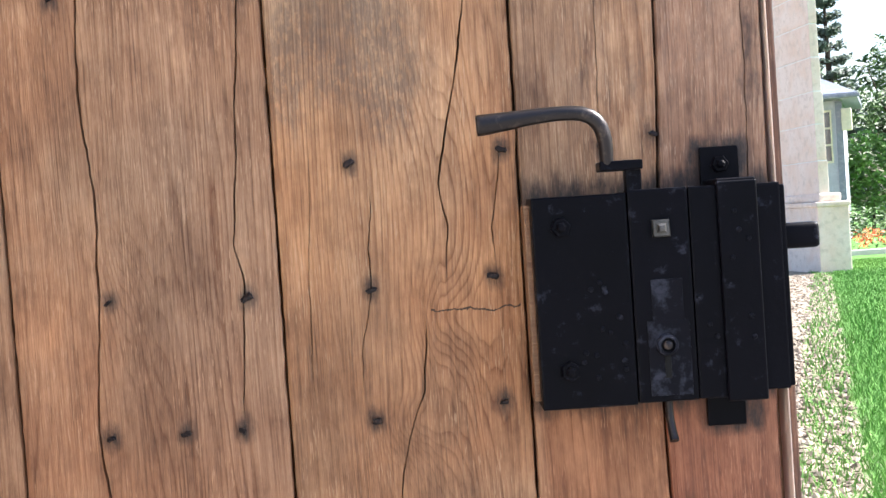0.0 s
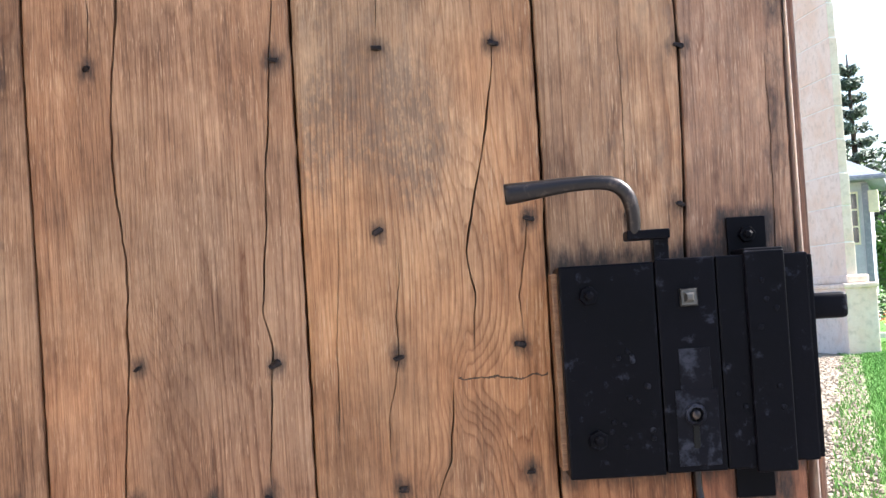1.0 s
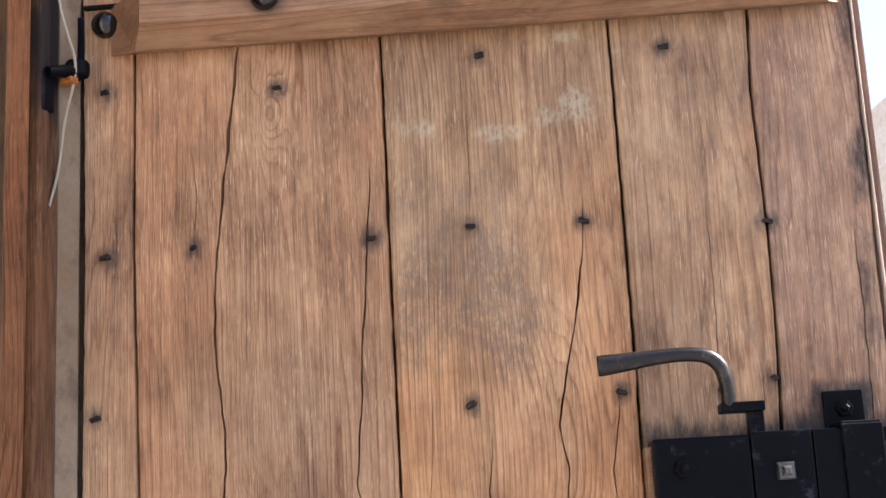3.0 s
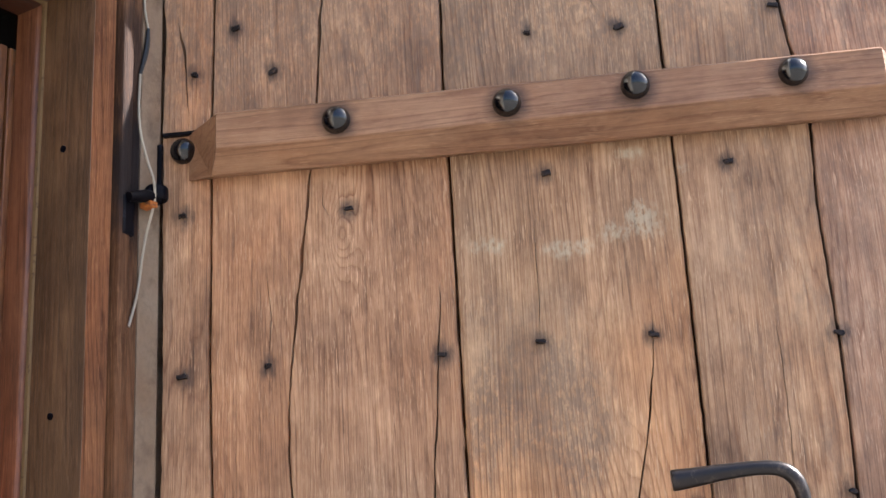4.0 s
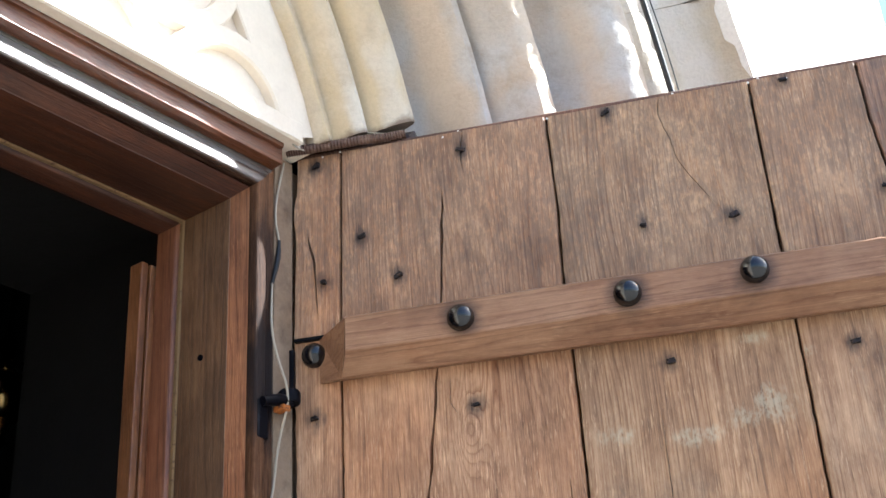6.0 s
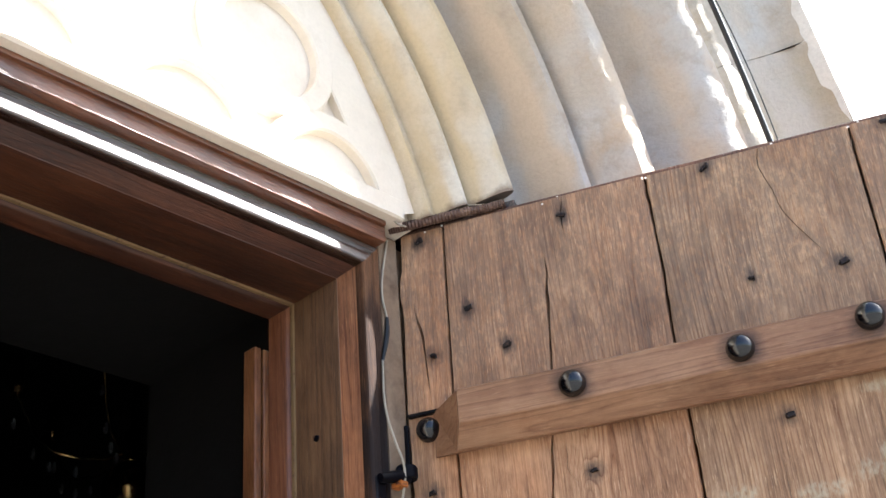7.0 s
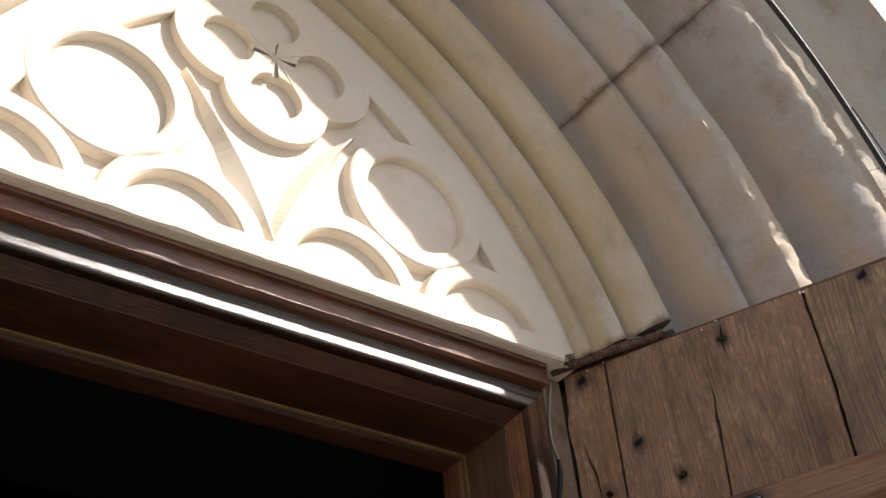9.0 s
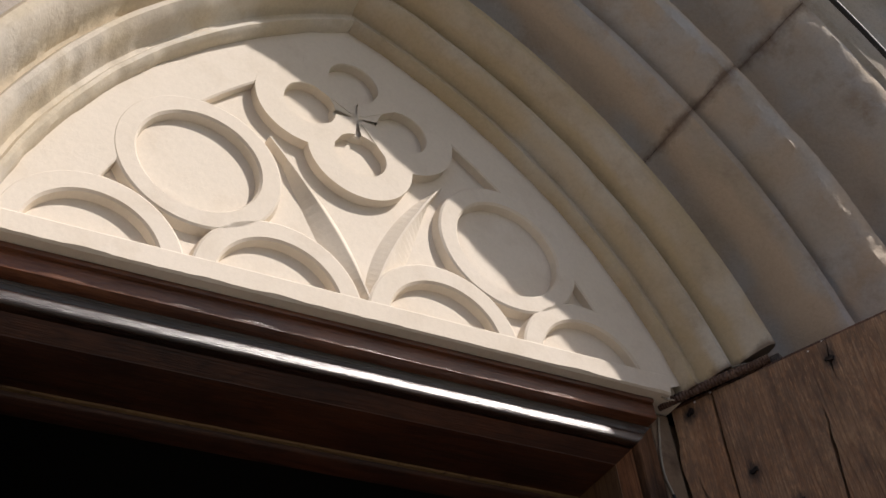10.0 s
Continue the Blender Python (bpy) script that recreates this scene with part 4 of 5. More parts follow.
def marks(x, z):
    """Stain, weathering, pale bloom and warmth of the leaf at a place."""
    p = Vector((x, z, 0.0))
    stain = 0.0
    for nx, nz in NAILS:
        r2 = ((x - nx) / 0.0155) ** 2 + ((z - nz) / 0.020) ** 2
        if r2 < 8:
            stain = max(stain, 1.0 * math.exp(-r2))
    r2 = ((x + 0.034) / 0.026) ** 2 + ((z - 0.548) / 0.018) ** 2
    stain = max(stain, 0.6 * math.exp(-r2))
    if 0.55 < x and -0.28 < z < 0.11:                       # iron black round the lock
        dx, dz = max(0.565 - x, 0, x - 0.80), max(-0.19 - z, 0, z - 0.02)
        near = math.hypot(dx, dz) / 0.030
        stain = max(stain, 1.1 * math.exp(-near * near))
        tx, tz = max(0.738 - x, 0, x - 0.79), max(-0.235 - z, 0, z - 0.066)
        stain = max(stain, 1.0 * math.exp(-(math.hypot(tx, tz) / 0.014) ** 2))
    edge_band = smooth01((x - 0.765) / 0.05) * smooth01((z + 0.02) / 0.08)
    stain = max(stain, edge_band * max(0.0, 0.55 + 0.9 * noise.noise(Vector((x * 30, z * 9, 4)))))
    # leaf darker over its top few centimetres, carried in the same channel
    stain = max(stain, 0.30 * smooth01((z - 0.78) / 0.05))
    blot = smooth01((x - 0.275) / 0.03) * smooth01((0.50 - x) / 0.09) * smooth01((z - 0.03) / 0.12) * smooth01((0.37 - z) / 0.08)
    weather = blot * max(0.0, 0.95 + 0.9 * noise.noise(Vector((x * 13, z * 9, 9))) + 0.5 * noise.noise(Vector((x * 40, z * 22, 2))))
    weather = max(weather, 0.92 * smooth01((z - 0.42) / 0.25))
    weather = max(weather, 0.55 * smooth01((x - 0.56) / 0.05) * smooth01((z - 0.03) / 0.1))
    weather = max(weather, 0.5 * max(0.0, noise.noise(p * 6 + Vector((0, 0, 5)))))
    weather = min(1.0, weather)
    pale = 0.0
    for cx, cz, rx, rz in ((0.33, 0.388, 0.030, 0.018), (0.42, 0.376, 0.05, 0.016), (0.475, 0.388, 0.025, 0.016), (0.510, 0.402, 0.030, 0.030), (0.50, 0.485, 0.02, 0.012), (0.56, 0.46, 0.01, 0.01)):
        pale = max(pale, 1.0 * math.exp(-(((x - cx) / rx) ** 2 + ((z - cz) / rz) ** 2)))
    warm = 0.30 * smooth01((0.05 - z) / 0.30) + 0.55 * smooth01((x - 0.54) / 0.03) * smooth01((-0.08 - z) / 0.12)
    return stain, weather, pale, warm


def board(left, right, splits, z0=-EYE + 0.03, z1=TOP, parent=None, lift=0.0, thick=0.042, hue=(1.0, 1.0, 1.0)):
    """A plank with wandering edges and real splits, its face towards -y."""
    fine_z0 = -0.34
    zs = [z0 + (fine_z0 - z0) * i / 10 for i in range(10)]
    n = int((z1 - fine_z0) / 0.0065)
    zs += [fine_z0 + (z1 - fine_z0) * i / n for i in range(n + 1)]
    bm = bmesh.new()
    lay = bm.verts.layers.float_color.new("marks")
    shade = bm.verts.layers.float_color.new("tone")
    lay = bm.verts.layers.float_color["marks"]
    cols = max(6, int((along_line(right, 0.2) - along_line(left, 0.2)) / 0.0065))
    rows = []
    for z in zs:
        jag = lambda q: 0.0011 * noise.noise(Vector((q, z * 55, 1))) + 0.0006 * noise.noise(Vector((q, z * 190, 2)))
        xl, xr = along_line(left, z) + 0.0014 + jag(left[0][0] * 31), along_line(right, z) - 0.0014 + jag(right[0][0] * 47 + 9)
        base = [xl + (xr - xl) * k / cols for k in range(cols + 1)]
        grooves = []
        for si, (knots, wide) in enumerate(splits):
            za, zb = min(q[1] for q in knots), max(q[1] for q in knots)
            c = along_line(knots, z) + 0.0022 * noise.noise(Vector((si * 5.1, z * 28, 3))) + 0.0010 * noise.noise(Vector((si * 3.3, z * 110, 6)))
            fade = smooth01((z - za) / 0.05 + (1.0 if za < -0.25 else 0)) * smooth01((zb - z) / 0.05 + (1.0 if zb > 0.8 else 0))
            w = 1.55 * wide * fade * (0.55 + 0.75 * abs(noise.noise(Vector((si * 7.7, z * 14, 8)))) * 1.6)
            k = round((along_line(knots, (za + zb) / 2) - along_line(left, (za + zb) / 2)) / max(1e-4, along_line(right, (za + zb) / 2) - along_line(left, (za + zb) / 2)) * cols)
            near = smooth01((z - za) / 0.08 + 1) * smooth01((zb - z) / 0.08 + 1)
            grooves.append((min(max(2, k), cols - 2), c, w, near))
        xs = list(base)
        for j in range(1, cols):                            # pull the columns over to the splits
            pulls = [(math.exp(-((j - k) / 4.5) ** 2) * near, c - base[k]) for k, c, w, near in grooves]
            total = sum(a for a, _ in pulls)
            if total > 1e-6:
                top = max(a for a, _ in pulls)
                xs[j] += top * sum(a ** 4 * s for a, s in pulls) / sum(a ** 4 for a, _ in pulls)
        row = [(xl, thick, z), (xl, 0.003, z), (xl + 0.0014, 0.0005, z)]
        for j in range(1, cols):
            y = 0.0013 * noise.noise(Vector((xs[j] * 7, z * 2.2, 5))) + 0.0004 * noise.noise(Vector((xs[j] * 60, z * 9, 5)))
            hit = [g for g in grooves if g[0] == j]
            if hit:
                w = hit[0][2]
                row += [(xs[j] - w / 2 - 1e-5, y, z), (xs[j], y + min(0.020, w * 7.0) + 1e-5, z), (xs[j] + w / 2 + 1e-5, y, z)]
            else:
                row.append((xs[j], y, z))
        row += [(xr - 0.0014, 0.0005, z), (xr, 0.003, z), (xr, thick, z)]
        rows.append([(x, y + lift, zz + EYE) for x, y, zz in row])
    g = lattice(bm, rows, close_u=True)
    bm.faces.new(g[0])
    bm.faces.new(g[-1])
    for r in g:
        for v in r:
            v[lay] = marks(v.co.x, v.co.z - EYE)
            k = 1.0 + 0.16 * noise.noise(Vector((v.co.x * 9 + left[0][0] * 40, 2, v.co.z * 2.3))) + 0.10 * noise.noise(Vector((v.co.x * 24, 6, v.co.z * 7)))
            # boards left of x 0.3 lightened between these heights
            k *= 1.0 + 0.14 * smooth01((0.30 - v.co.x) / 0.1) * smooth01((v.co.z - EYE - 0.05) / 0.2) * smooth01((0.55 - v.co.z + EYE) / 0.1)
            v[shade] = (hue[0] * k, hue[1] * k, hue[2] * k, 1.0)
    return part("plank", bm, OAK, parent)


door = thing("plank_door", "open oak plank door, weathered, split and nail-studded", "door", at=(0.38, 0.02, 0.03))
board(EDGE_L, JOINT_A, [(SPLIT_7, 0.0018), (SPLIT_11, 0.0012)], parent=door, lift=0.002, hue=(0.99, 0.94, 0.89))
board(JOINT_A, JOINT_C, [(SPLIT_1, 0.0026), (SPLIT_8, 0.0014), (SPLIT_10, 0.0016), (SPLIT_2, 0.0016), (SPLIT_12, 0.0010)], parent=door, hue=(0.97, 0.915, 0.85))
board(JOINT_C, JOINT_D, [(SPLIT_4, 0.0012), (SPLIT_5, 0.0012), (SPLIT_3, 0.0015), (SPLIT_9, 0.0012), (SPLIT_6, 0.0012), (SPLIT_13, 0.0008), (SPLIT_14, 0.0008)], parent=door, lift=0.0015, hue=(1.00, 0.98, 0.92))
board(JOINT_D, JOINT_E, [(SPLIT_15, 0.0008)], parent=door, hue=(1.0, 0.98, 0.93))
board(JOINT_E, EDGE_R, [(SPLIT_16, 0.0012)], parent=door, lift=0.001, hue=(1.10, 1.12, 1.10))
part("backing", box(-0.06, 0.829, 0.040, 0.062, 0.035, EYE + TOP - 0.006, 0.003), OAK_BAR, door)
part("edge_strip", box(0.8258, 0.8335, 0.003, 0.0395, 0.035, EYE + TOP - 0.002, 0.002), EDGE_WOOD, door, "reddish weathered edge strip")
# added thin strip; the lit line at the edge is its pale colour
part("worn_fillet", box(0.8236, 0.8251, -0.0008, 0.038, 0.035, EYE + TOP - 0.004, 0.0008), LIT_ARRIS, door, "pale fillet added for the bright lit line along the leaf's edge")
part("top_edge", box(-0.062, 0.825, 0.006, 0.0395, EYE + TOP + 0.0005, EYE + TOP + 0.008, 0.002), EDGE_WOOD, door, "dark top capping")
for k, x in enumerate((-0.022, 0.001, 0.146, 0.166, 0.287, 0.452, 0.548, 0.561)):   # splashes of lime on the top edge
    part("lime_splash", lathe([(0.0017, 0.0), (0.0015, 0.0008), (0, 0.0012)], (x, 0.0062 if k % 2 else 0.0005, EYE + TOP + (0.004 if k % 2 else -0.003 - 0.001 * (k % 3))), sides=8), PLASTER, door, smooth=True)


def nail(x, z, k):
    """A hand-forged nail with a bent, flattened head."""
    rnd = random.Random(k)
    a = rnd.uniform(-0.45, 0.6)
    w, h = rnd.uniform(0.0038, 0.0066), rnd.uniform(0.0020, 0.0032)
    bm = box(-w, w, -0.0036, 0.012, -h, h, 0.0020)
    for v in bm.verts:
        v.co += Vector((rnd.gauss(0, 0.0007), 0.0, rnd.gauss(0, 0.0007)))
        q = Vector((v.co.x * math.cos(a) - v.co.z * math.sin(a), v.co.y - 0.0012 * v.co.x / w, v.co.x * math.sin(a) + v.co.z * math.cos(a)))
        v.co = q + Vector((x, 0.0, z + EYE))
    return part("nail", bm, NAIL_IRON, door)


for k, (x, z) in enumerate(NAILS):
    nail(x, z, k)

# the bolted rail across the leaf
def rail():
    bm = bmesh.new()
    f, y1 = -0.050, 0.0
    rows = []
    n = 90
    for i in range(n + 1):
        u = i / n
        xf, xb = 0.020 + (0.788 - 0.020) * u, -0.029 + (0.812 + 0.029) * u
        z0, z1 = 0.4975 - 0.003 * u, 0.567 - 0.002 * u
        w = 0.0010 * noise.noise(Vector((u * 9, 0, 3))) + 0.0007 * noise.noise(Vector((u * 60, 0, 3)))
        xm = xb + (xf - xb) * 0.72
        nick = 0.0016 * max(0.0, noise.noise(Vector((u * 40, 5, 1))))
        rows.append([(xb, y1 - 0.0002, z0 + 0.005 + EYE), (xm, f + 0.030, z0 + EYE + w), (xm, f + 0.0275, z0 + 0.0015 + EYE + w), (xf, f + 0.0008, z0 + 0.0225 + EYE + w - nick), (xf, f, z0 + 0.0245 + EYE + w - nick),
                     (xf, f, z1 - 0.003 + EYE + w), (xf, f + 0.003, z1 + EYE + w - nick), (xb, y1 - 0.0002, z1 - 0.004 + EYE)])
    g = lattice(bm, rows, close_u=True)
    bm.faces.new(g[0])
    bm.faces.new(g[-1])
    return part("rail", bm, OAK_BAR, door, "red-brown newer oak rail with chamfered ends")


the_rail = rail()


def dome(x, z, y, r):
    return lathe([(r * 1.0, 0.0), (r * 1.02, 0.0025), (r, 0.004), (r * 0.96, 0.008), (r * 0.80, 0.0125), (r * 0.5, 0.016), (r * 0.2, 0.0175), (0, 0.0178)], (x, y, z + EYE))


for x, z in BOLTS:
    part("bolt_head", dome(x, z, -0.0505, 0.0166), IRON_GLOSS, the_rail, "glossy black domed bolt head", smooth=True)
part("bolt_head", dome(-0.036, 0.541, 0.001, 0.016), IRON_GLOSS, door, "glossy black domed bolt head", smooth=True)
part("hinge_clip", box(-0.062, -0.020, -0.0045, 0.004, EYE + 0.562, EYE + 0.5665, 0.001), IRON, door, "thin black hinge strap edge")

# pintle hinge in the gap beside the leaf
hinge = thing("pintle_hinge", "black iron pintle hinge with rust in the frame", "hinge", at=(-0.09, 0.0, 1.88))
part("knuckle", lathe([(0, -0.008), (0.0125, -0.008), (0.014, -0.005), (0.014, 0.006), (0.012, 0.009), (0, 0.009)], wp(-0.030, 0.004, 0.478), (0, 0, 1)), IRON, hinge, smooth=True)
part("hook", tube([wp(-0.030, 0.004, 0.472), wp(-0.05, 0.006, 0.470), wp(-0.075, 0.004, 0.463)], [0.009, 0.008, 0.006], 10), IRON, hinge, smooth=True)
part("hook_plate", box(-0.080, -0.060, -0.02, 0.0008, 0.418, 0.468, 0.004, place=wp), IRON, hinge)
part("strap_end", box(-0.090, -0.062, -0.006, 0.0025, EYE + 0.492, EYE + 0.552, 0.002), IRON, hinge)
part("rust_shim", box(-0.050, -0.038, -0.004, 0.014, 0.4565, 0.4635, 0.001, place=wp), RUST, hinge, "orange rusted shim")

# thin cable stapled beside the hinge edge
cable = thing("thin_cable", "thin yellowed white cable hanging beside the hinge edge", "cable", at=(-0.09, -0.005, 2.1))
part("upper_run", tube([wp(-0.027, -0.010, 0.819), wp(-0.044, -0.011, 0.737), wp(-0.034, -0.011, 0.698)], 0.0016, 8, smooth_steps=2), CABLE_WHITE, cable, smooth=True)
part("black_sleeve", tube([wp(-0.034, -0.011, 0.699), wp(-0.036, -0.010, 0.672), wp(-0.046, -0.011, 0.633)], [0.0022, 0.0042, 0.0024], 8, smooth_steps=2), CABLE_BLACK, cable, "black taped joint", smooth=True)
part("lower_run", tube([wp(-0.046, -0.011, 0.635), wp(-0.050, -0.009, 0.566), wp(-0.046, 0.004, 0.515), wp(-0.042, 0.012, 0.490), wp(-0.040, 0.012, 0.464), wp(-0.041, -0.004, 0.42), wp(-0.042, -0.011, 0.358), wp(-0.056, -0.011, 0.314)],
                       0.0017, 8, smooth_steps=2), CABLE_WHITE, cable, smooth=True)

conduit = thing("flexible_conduit", "brown ribbed flexible conduit lying over the door corner", "conduit", at=wp(0.0, 0.0, 0.85))
cpts = [Vector((-0.066, -0.024, EYE + 0.8325)), Vector((-0.040, -0.018, EYE + 0.836)), Vector((-0.002, -0.012, EYE + 0.8395)), Vector((0.034, -0.008, EYE + 0.842)), Vector((0.066, 0.002, EYE + 0.8455)), Vector((0.095, 0.007, EYE + 0.8490))]
fine_pts = []
for a, b_ in zip(cpts, cpts[1:]):
    fine_pts += [a + (b_ - a) * (i / 16) for i in range(16)]
part("ribbed_tube", tube(fine_pts, [0.0062 + (0.0010 if i % 2 else -0.0004) for i in range(len(fine_pts))], 12), CONDUIT, conduit, smooth=False)
part("white_tie", tube([Vector((-0.046, -0.040, EYE + 0.845)), Vector((-0.052, -0.046, EYE + 0.836)), Vector((-0.046, -0.044, EYE + 0.826)), Vector((-0.036, -0.036, EYE + 0.823))], 0.0013, 8, smooth_steps=2), CABLE_WHITE, conduit, smooth=True)
part("inner_wire", tube([Vector((0.01, -0.002, EYE + 0.858)), Vector((0.04, 0.003, EYE + 0.860)), Vector((0.085, 0.012, EYE + 0.852))], 0.0012, 8, smooth_steps=2), CABLE_WHITE, conduit, smooth=True)

# ---- rim lock ----
lock = thing("rim_lock", "large black painted iron box lock on the plank door", "lock", at=(0.685, -0.03, 1.3))
part("case_left", box(0.557, 0.6545, -0.062, -0.0012, EYE - 0.197, EYE + 0.0205, 0.0022), IRON, lock)
part("case_middle", box(0.6555, 0.7168, -0.0632, -0.0012, EYE - 0.1955, EYE + 0.0225, 0.0022), IRON, lock)
part("case_middle", box(0.7176, 0.748, -0.0628, -0.0012, EYE - 0.1950, EYE + 0.0222, 0.0022), IRON, lock)
part("escutcheon", add(box(0.668, 0.711, -0.0640, -0.0630, EYE - 0.189, EYE - 0.112, 0.0004), box(0.674, 0.706, -0.0639, -0.0630, EYE - 0.113, EYE - 0.070, 0.0004)), IRON_RUBBED, lock, "rubbed blue-grey plate round the keyhole")
part("packing_board", box(0.5505, 0.5575, -0.040, -0.0010, EYE - 0.190, EYE + 0.014, 0.002), OAK_BAR, lock, "thin reddish packing board")
part("case_right", box(0.7475, 0.812, -0.0615, -0.0012, EYE - 0.190, EYE + 0.0215, 0.0022), IRON, lock)
part("strap", add(box(0.7455, 0.787, -0.0685, -0.0615, EYE - 0.199, EYE + 0.026, 0.003, seg=3), box(0.7455, 0.787, -0.0665, -0.003, EYE + 0.0215, EYE + 0.0285, 0.003, seg=3)), IRON, lock)
part("upper_lug", box(0.7435, 0.785, -0.006, 0.001, EYE + 0.020, EYE + 0.064, 0.0016), IRON, lock)
part("lower_lug", box(0.736, 0.777, -0.006, 0.001, EYE - 0.233, EYE - 0.19, 0.0016), IRON, lock)
part("latch_bolt", box(0.806, 0.8555, -0.046, -0.022, EYE - 0.0485, EYE - 0.0215, 0.006, seg=3), IRON, lock, smooth=True)
part("right_flange", box(0.8105, 0.8175, -0.058, -0.004, EYE - 0.188, EYE + 0.019, 0.002), IRON, lock)


def hex_nut(x, z, y, r, mat, sides=6, turn=0.2, h=0.006):
    bm = bmesh.new()
    rows = []
    for rr, hh in ((r, 0.0), (r, -h * 0.8), (r * 0.86, -h), (r * 0.52, -h), (r * 0.52, -h * 1.55), (r * 0.3, -h * 1.8), (0.0001, -h * 1.85)):
        rows.append([(x + rr * math.cos(turn + 2 * math.pi * k / sides), y + hh, z + EYE + rr * math.sin(turn + 2 * math.pi * k / sides)) for k in range(sides)])
    lattice(bm, rows, close_u=True)
    return part("nut", bm, mat, lock)


hex_nut(0.586, -0.011, -0.062, 0.0105, IRON, 6)
hex_nut(0.587, -0.158, -0.062, 0.0105, IRON, 6, 0.5)
hex_nut(0.687, -0.018, -0.0632, 0.0125, STEEL, 4, 0.80, 0.008)
hex_nut(0.764, 0.045, -0.006, 0.0095, IRON, 6, 0.1)
part("key_pipe", lathe([(0.011, 0.0), (0.011, 0.005), (0.0095, 0.0065), (0.0075, 0.0065), (0.0072, 0.001)], (0.687, -0.0640, EYE - 0.137)), IRON_RUBBED, lock, smooth=True)
part("key_pin", lathe([(0.0045, 0.0), (0.0045, 0.0055), (0.003, 0.0068), (0, 0.007)], (0.687, -0.0640, EYE - 0.137)), IRON_WORN, lock, smooth=True)
# no hole is cut: the slot's inner shade is this near-black colour
SLOT_SHADE = speckled("keyhole shade", (0.002, 0.002, 0.002), (0.003, 0.003, 0.003), 0.9, 0.0, 50.0)
part("key_slot", box(0.6838, 0.6900, -0.0654, -0.063, EYE - 0.171, EYE - 0.143, 0.0008), SLOT_SHADE, lock, "near-black block for the shade inside the key slot")
for k in range(24):
    rnd = random.Random(40 + k)
    rx, rz = rnd.choice([(0.62, -0.06), (0.62, -0.11), (0.632, -0.075), (0.64, -0.13), (0.61, -0.135), (0.722, -0.06), (0.727, -0.12), (0.765, -0.03), (0.772, -0.1)]), rnd.uniform(-0.035, 0.035)
    part("rivet", lathe([(0.0030, 0.0), (0.0026, 0.0008), (0, 0.0013)], (rx[0] + rnd.uniform(-0.012, 0.012), -0.062 if rx[0] < 0.7 else (-0.0632 if rx[0] < 0.74 else -0.0685), EYE + rx[1] + rz), sides=8), IRON_RUBBED, lock, smooth=True)

handle = part("lever", tube([(0.5065, -0.075, EYE + 0.0965), (0.508, -0.075, EYE + 0.0966), (0.53, -0.075, EYE + 0.0985), (0.565, -0.075, EYE + 0.1025), (0.598, -0.075, EYE + 0.104), (0.618, -0.074, EYE + 0.1015), (0.630, -0.073, EYE + 0.092),
                             (0.635, -0.072, EYE + 0.078), (0.636, -0.070, EYE + 0.062), (0.636, -0.068, EYE + 0.050)],
                            [0.0100, 0.0112, 0.0100, 0.0080, 0.0073, 0.0078, 0.0080, 0.0078, 0.0074, 0.007], 14, 0.9, 1), IRON_WORN, lock, "worn iron lever handle", smooth=True)
part("crank", add(box(0.628, 0.672, -0.074, -0.040, EYE + 0.043, EYE + 0.053, 0.002), box(0.656, 0.672, -0.060, -0.040, EYE + 0.016, EYE + 0.050, 0.002)), IRON, lock)
part("pull_lever", tube([(0.689, -0.040, EYE - 0.19), (0.689, -0.041, EYE - 0.215), (0.690, -0.044, EYE - 0.228), (0.691, -0.050, EYE - 0.238)], [0.0042, 0.0042, 0.0046, 0.0050], 10), IRON_WORN, lock, "small worn pull lever", smooth=True)

# black cable hanging in the outer hollow of the portal
def portal_cable():
    th = thing("black_cable", "black cable running along the portal's outer hollow", "cable", at=arch_point(0.858, 0.40, 0.4))
    pts = [arch_point(0.872 + 0.004 * math.sin(i * 0.8), 0.391, i / 22) for i in range(1, 15)]
    part("cable_run", tube(pts, 0.0046, 10, smooth_steps=1), CABLE_BLACK, th, smooth=True)
    pts = [arch_point(0.876 + 0.009 * math.sin((i - 3) * 0.6), 0.397, i / 22) - Vector((0, 0, 0.006)) for i in range(3, 9)]
    part("loose_wire", tube(pts, 0.0011, 6, smooth_steps=1), CABLE_BLACK, th, smooth=True)


portal_cable()

# ---- inner door leaf, swung in ----
inner = thing("inner_door", "red-brown moulded inner door leaf swung into the dark nave", "door", at=wp(-0.10, -0.3, -EYE + 0.01))
for s0, s1, d0, d1, nm in ((-0.131, -0.120, -0.190, -0.166, "stile"), (-0.120, -0.1165, -0.190, -0.174, "bead"), (-0.1165, -0.104, -0.190, -0.166, "stile"), (-0.104, -0.092, -0.192, -0.169, "stile")):
    part(nm, box(s0, s1, d0, d1, -EYE + 0.01, 0.690, 0.002, place=wp), RED_UP, inner)
part("hinge_leaf", box(-0.112, -0.100, -0.172, -0.166, 0.652, 0.690, 0.001, place=wp), STEEL, inner, "small steel hinge leaf")


def frame_nail(d, z):
    part("nail", lathe([(0.0045, 0), (0.004, 0.002), (0, 0.0028)], wp(REVEAL_S, d, z), -ALONG, 8), IRON, frame_thing, smooth=True)


frame_nail(-0.078, 0.535)
frame_nail(-0.082, 0.215)

# ---- lamp in the nave ----
LAMP = wp(0.41, -1.3, 1.045)
lamp = thing("chandelier", "tarnished brass chandelier hanging in the dark nave", "chandelier", at=LAMP)
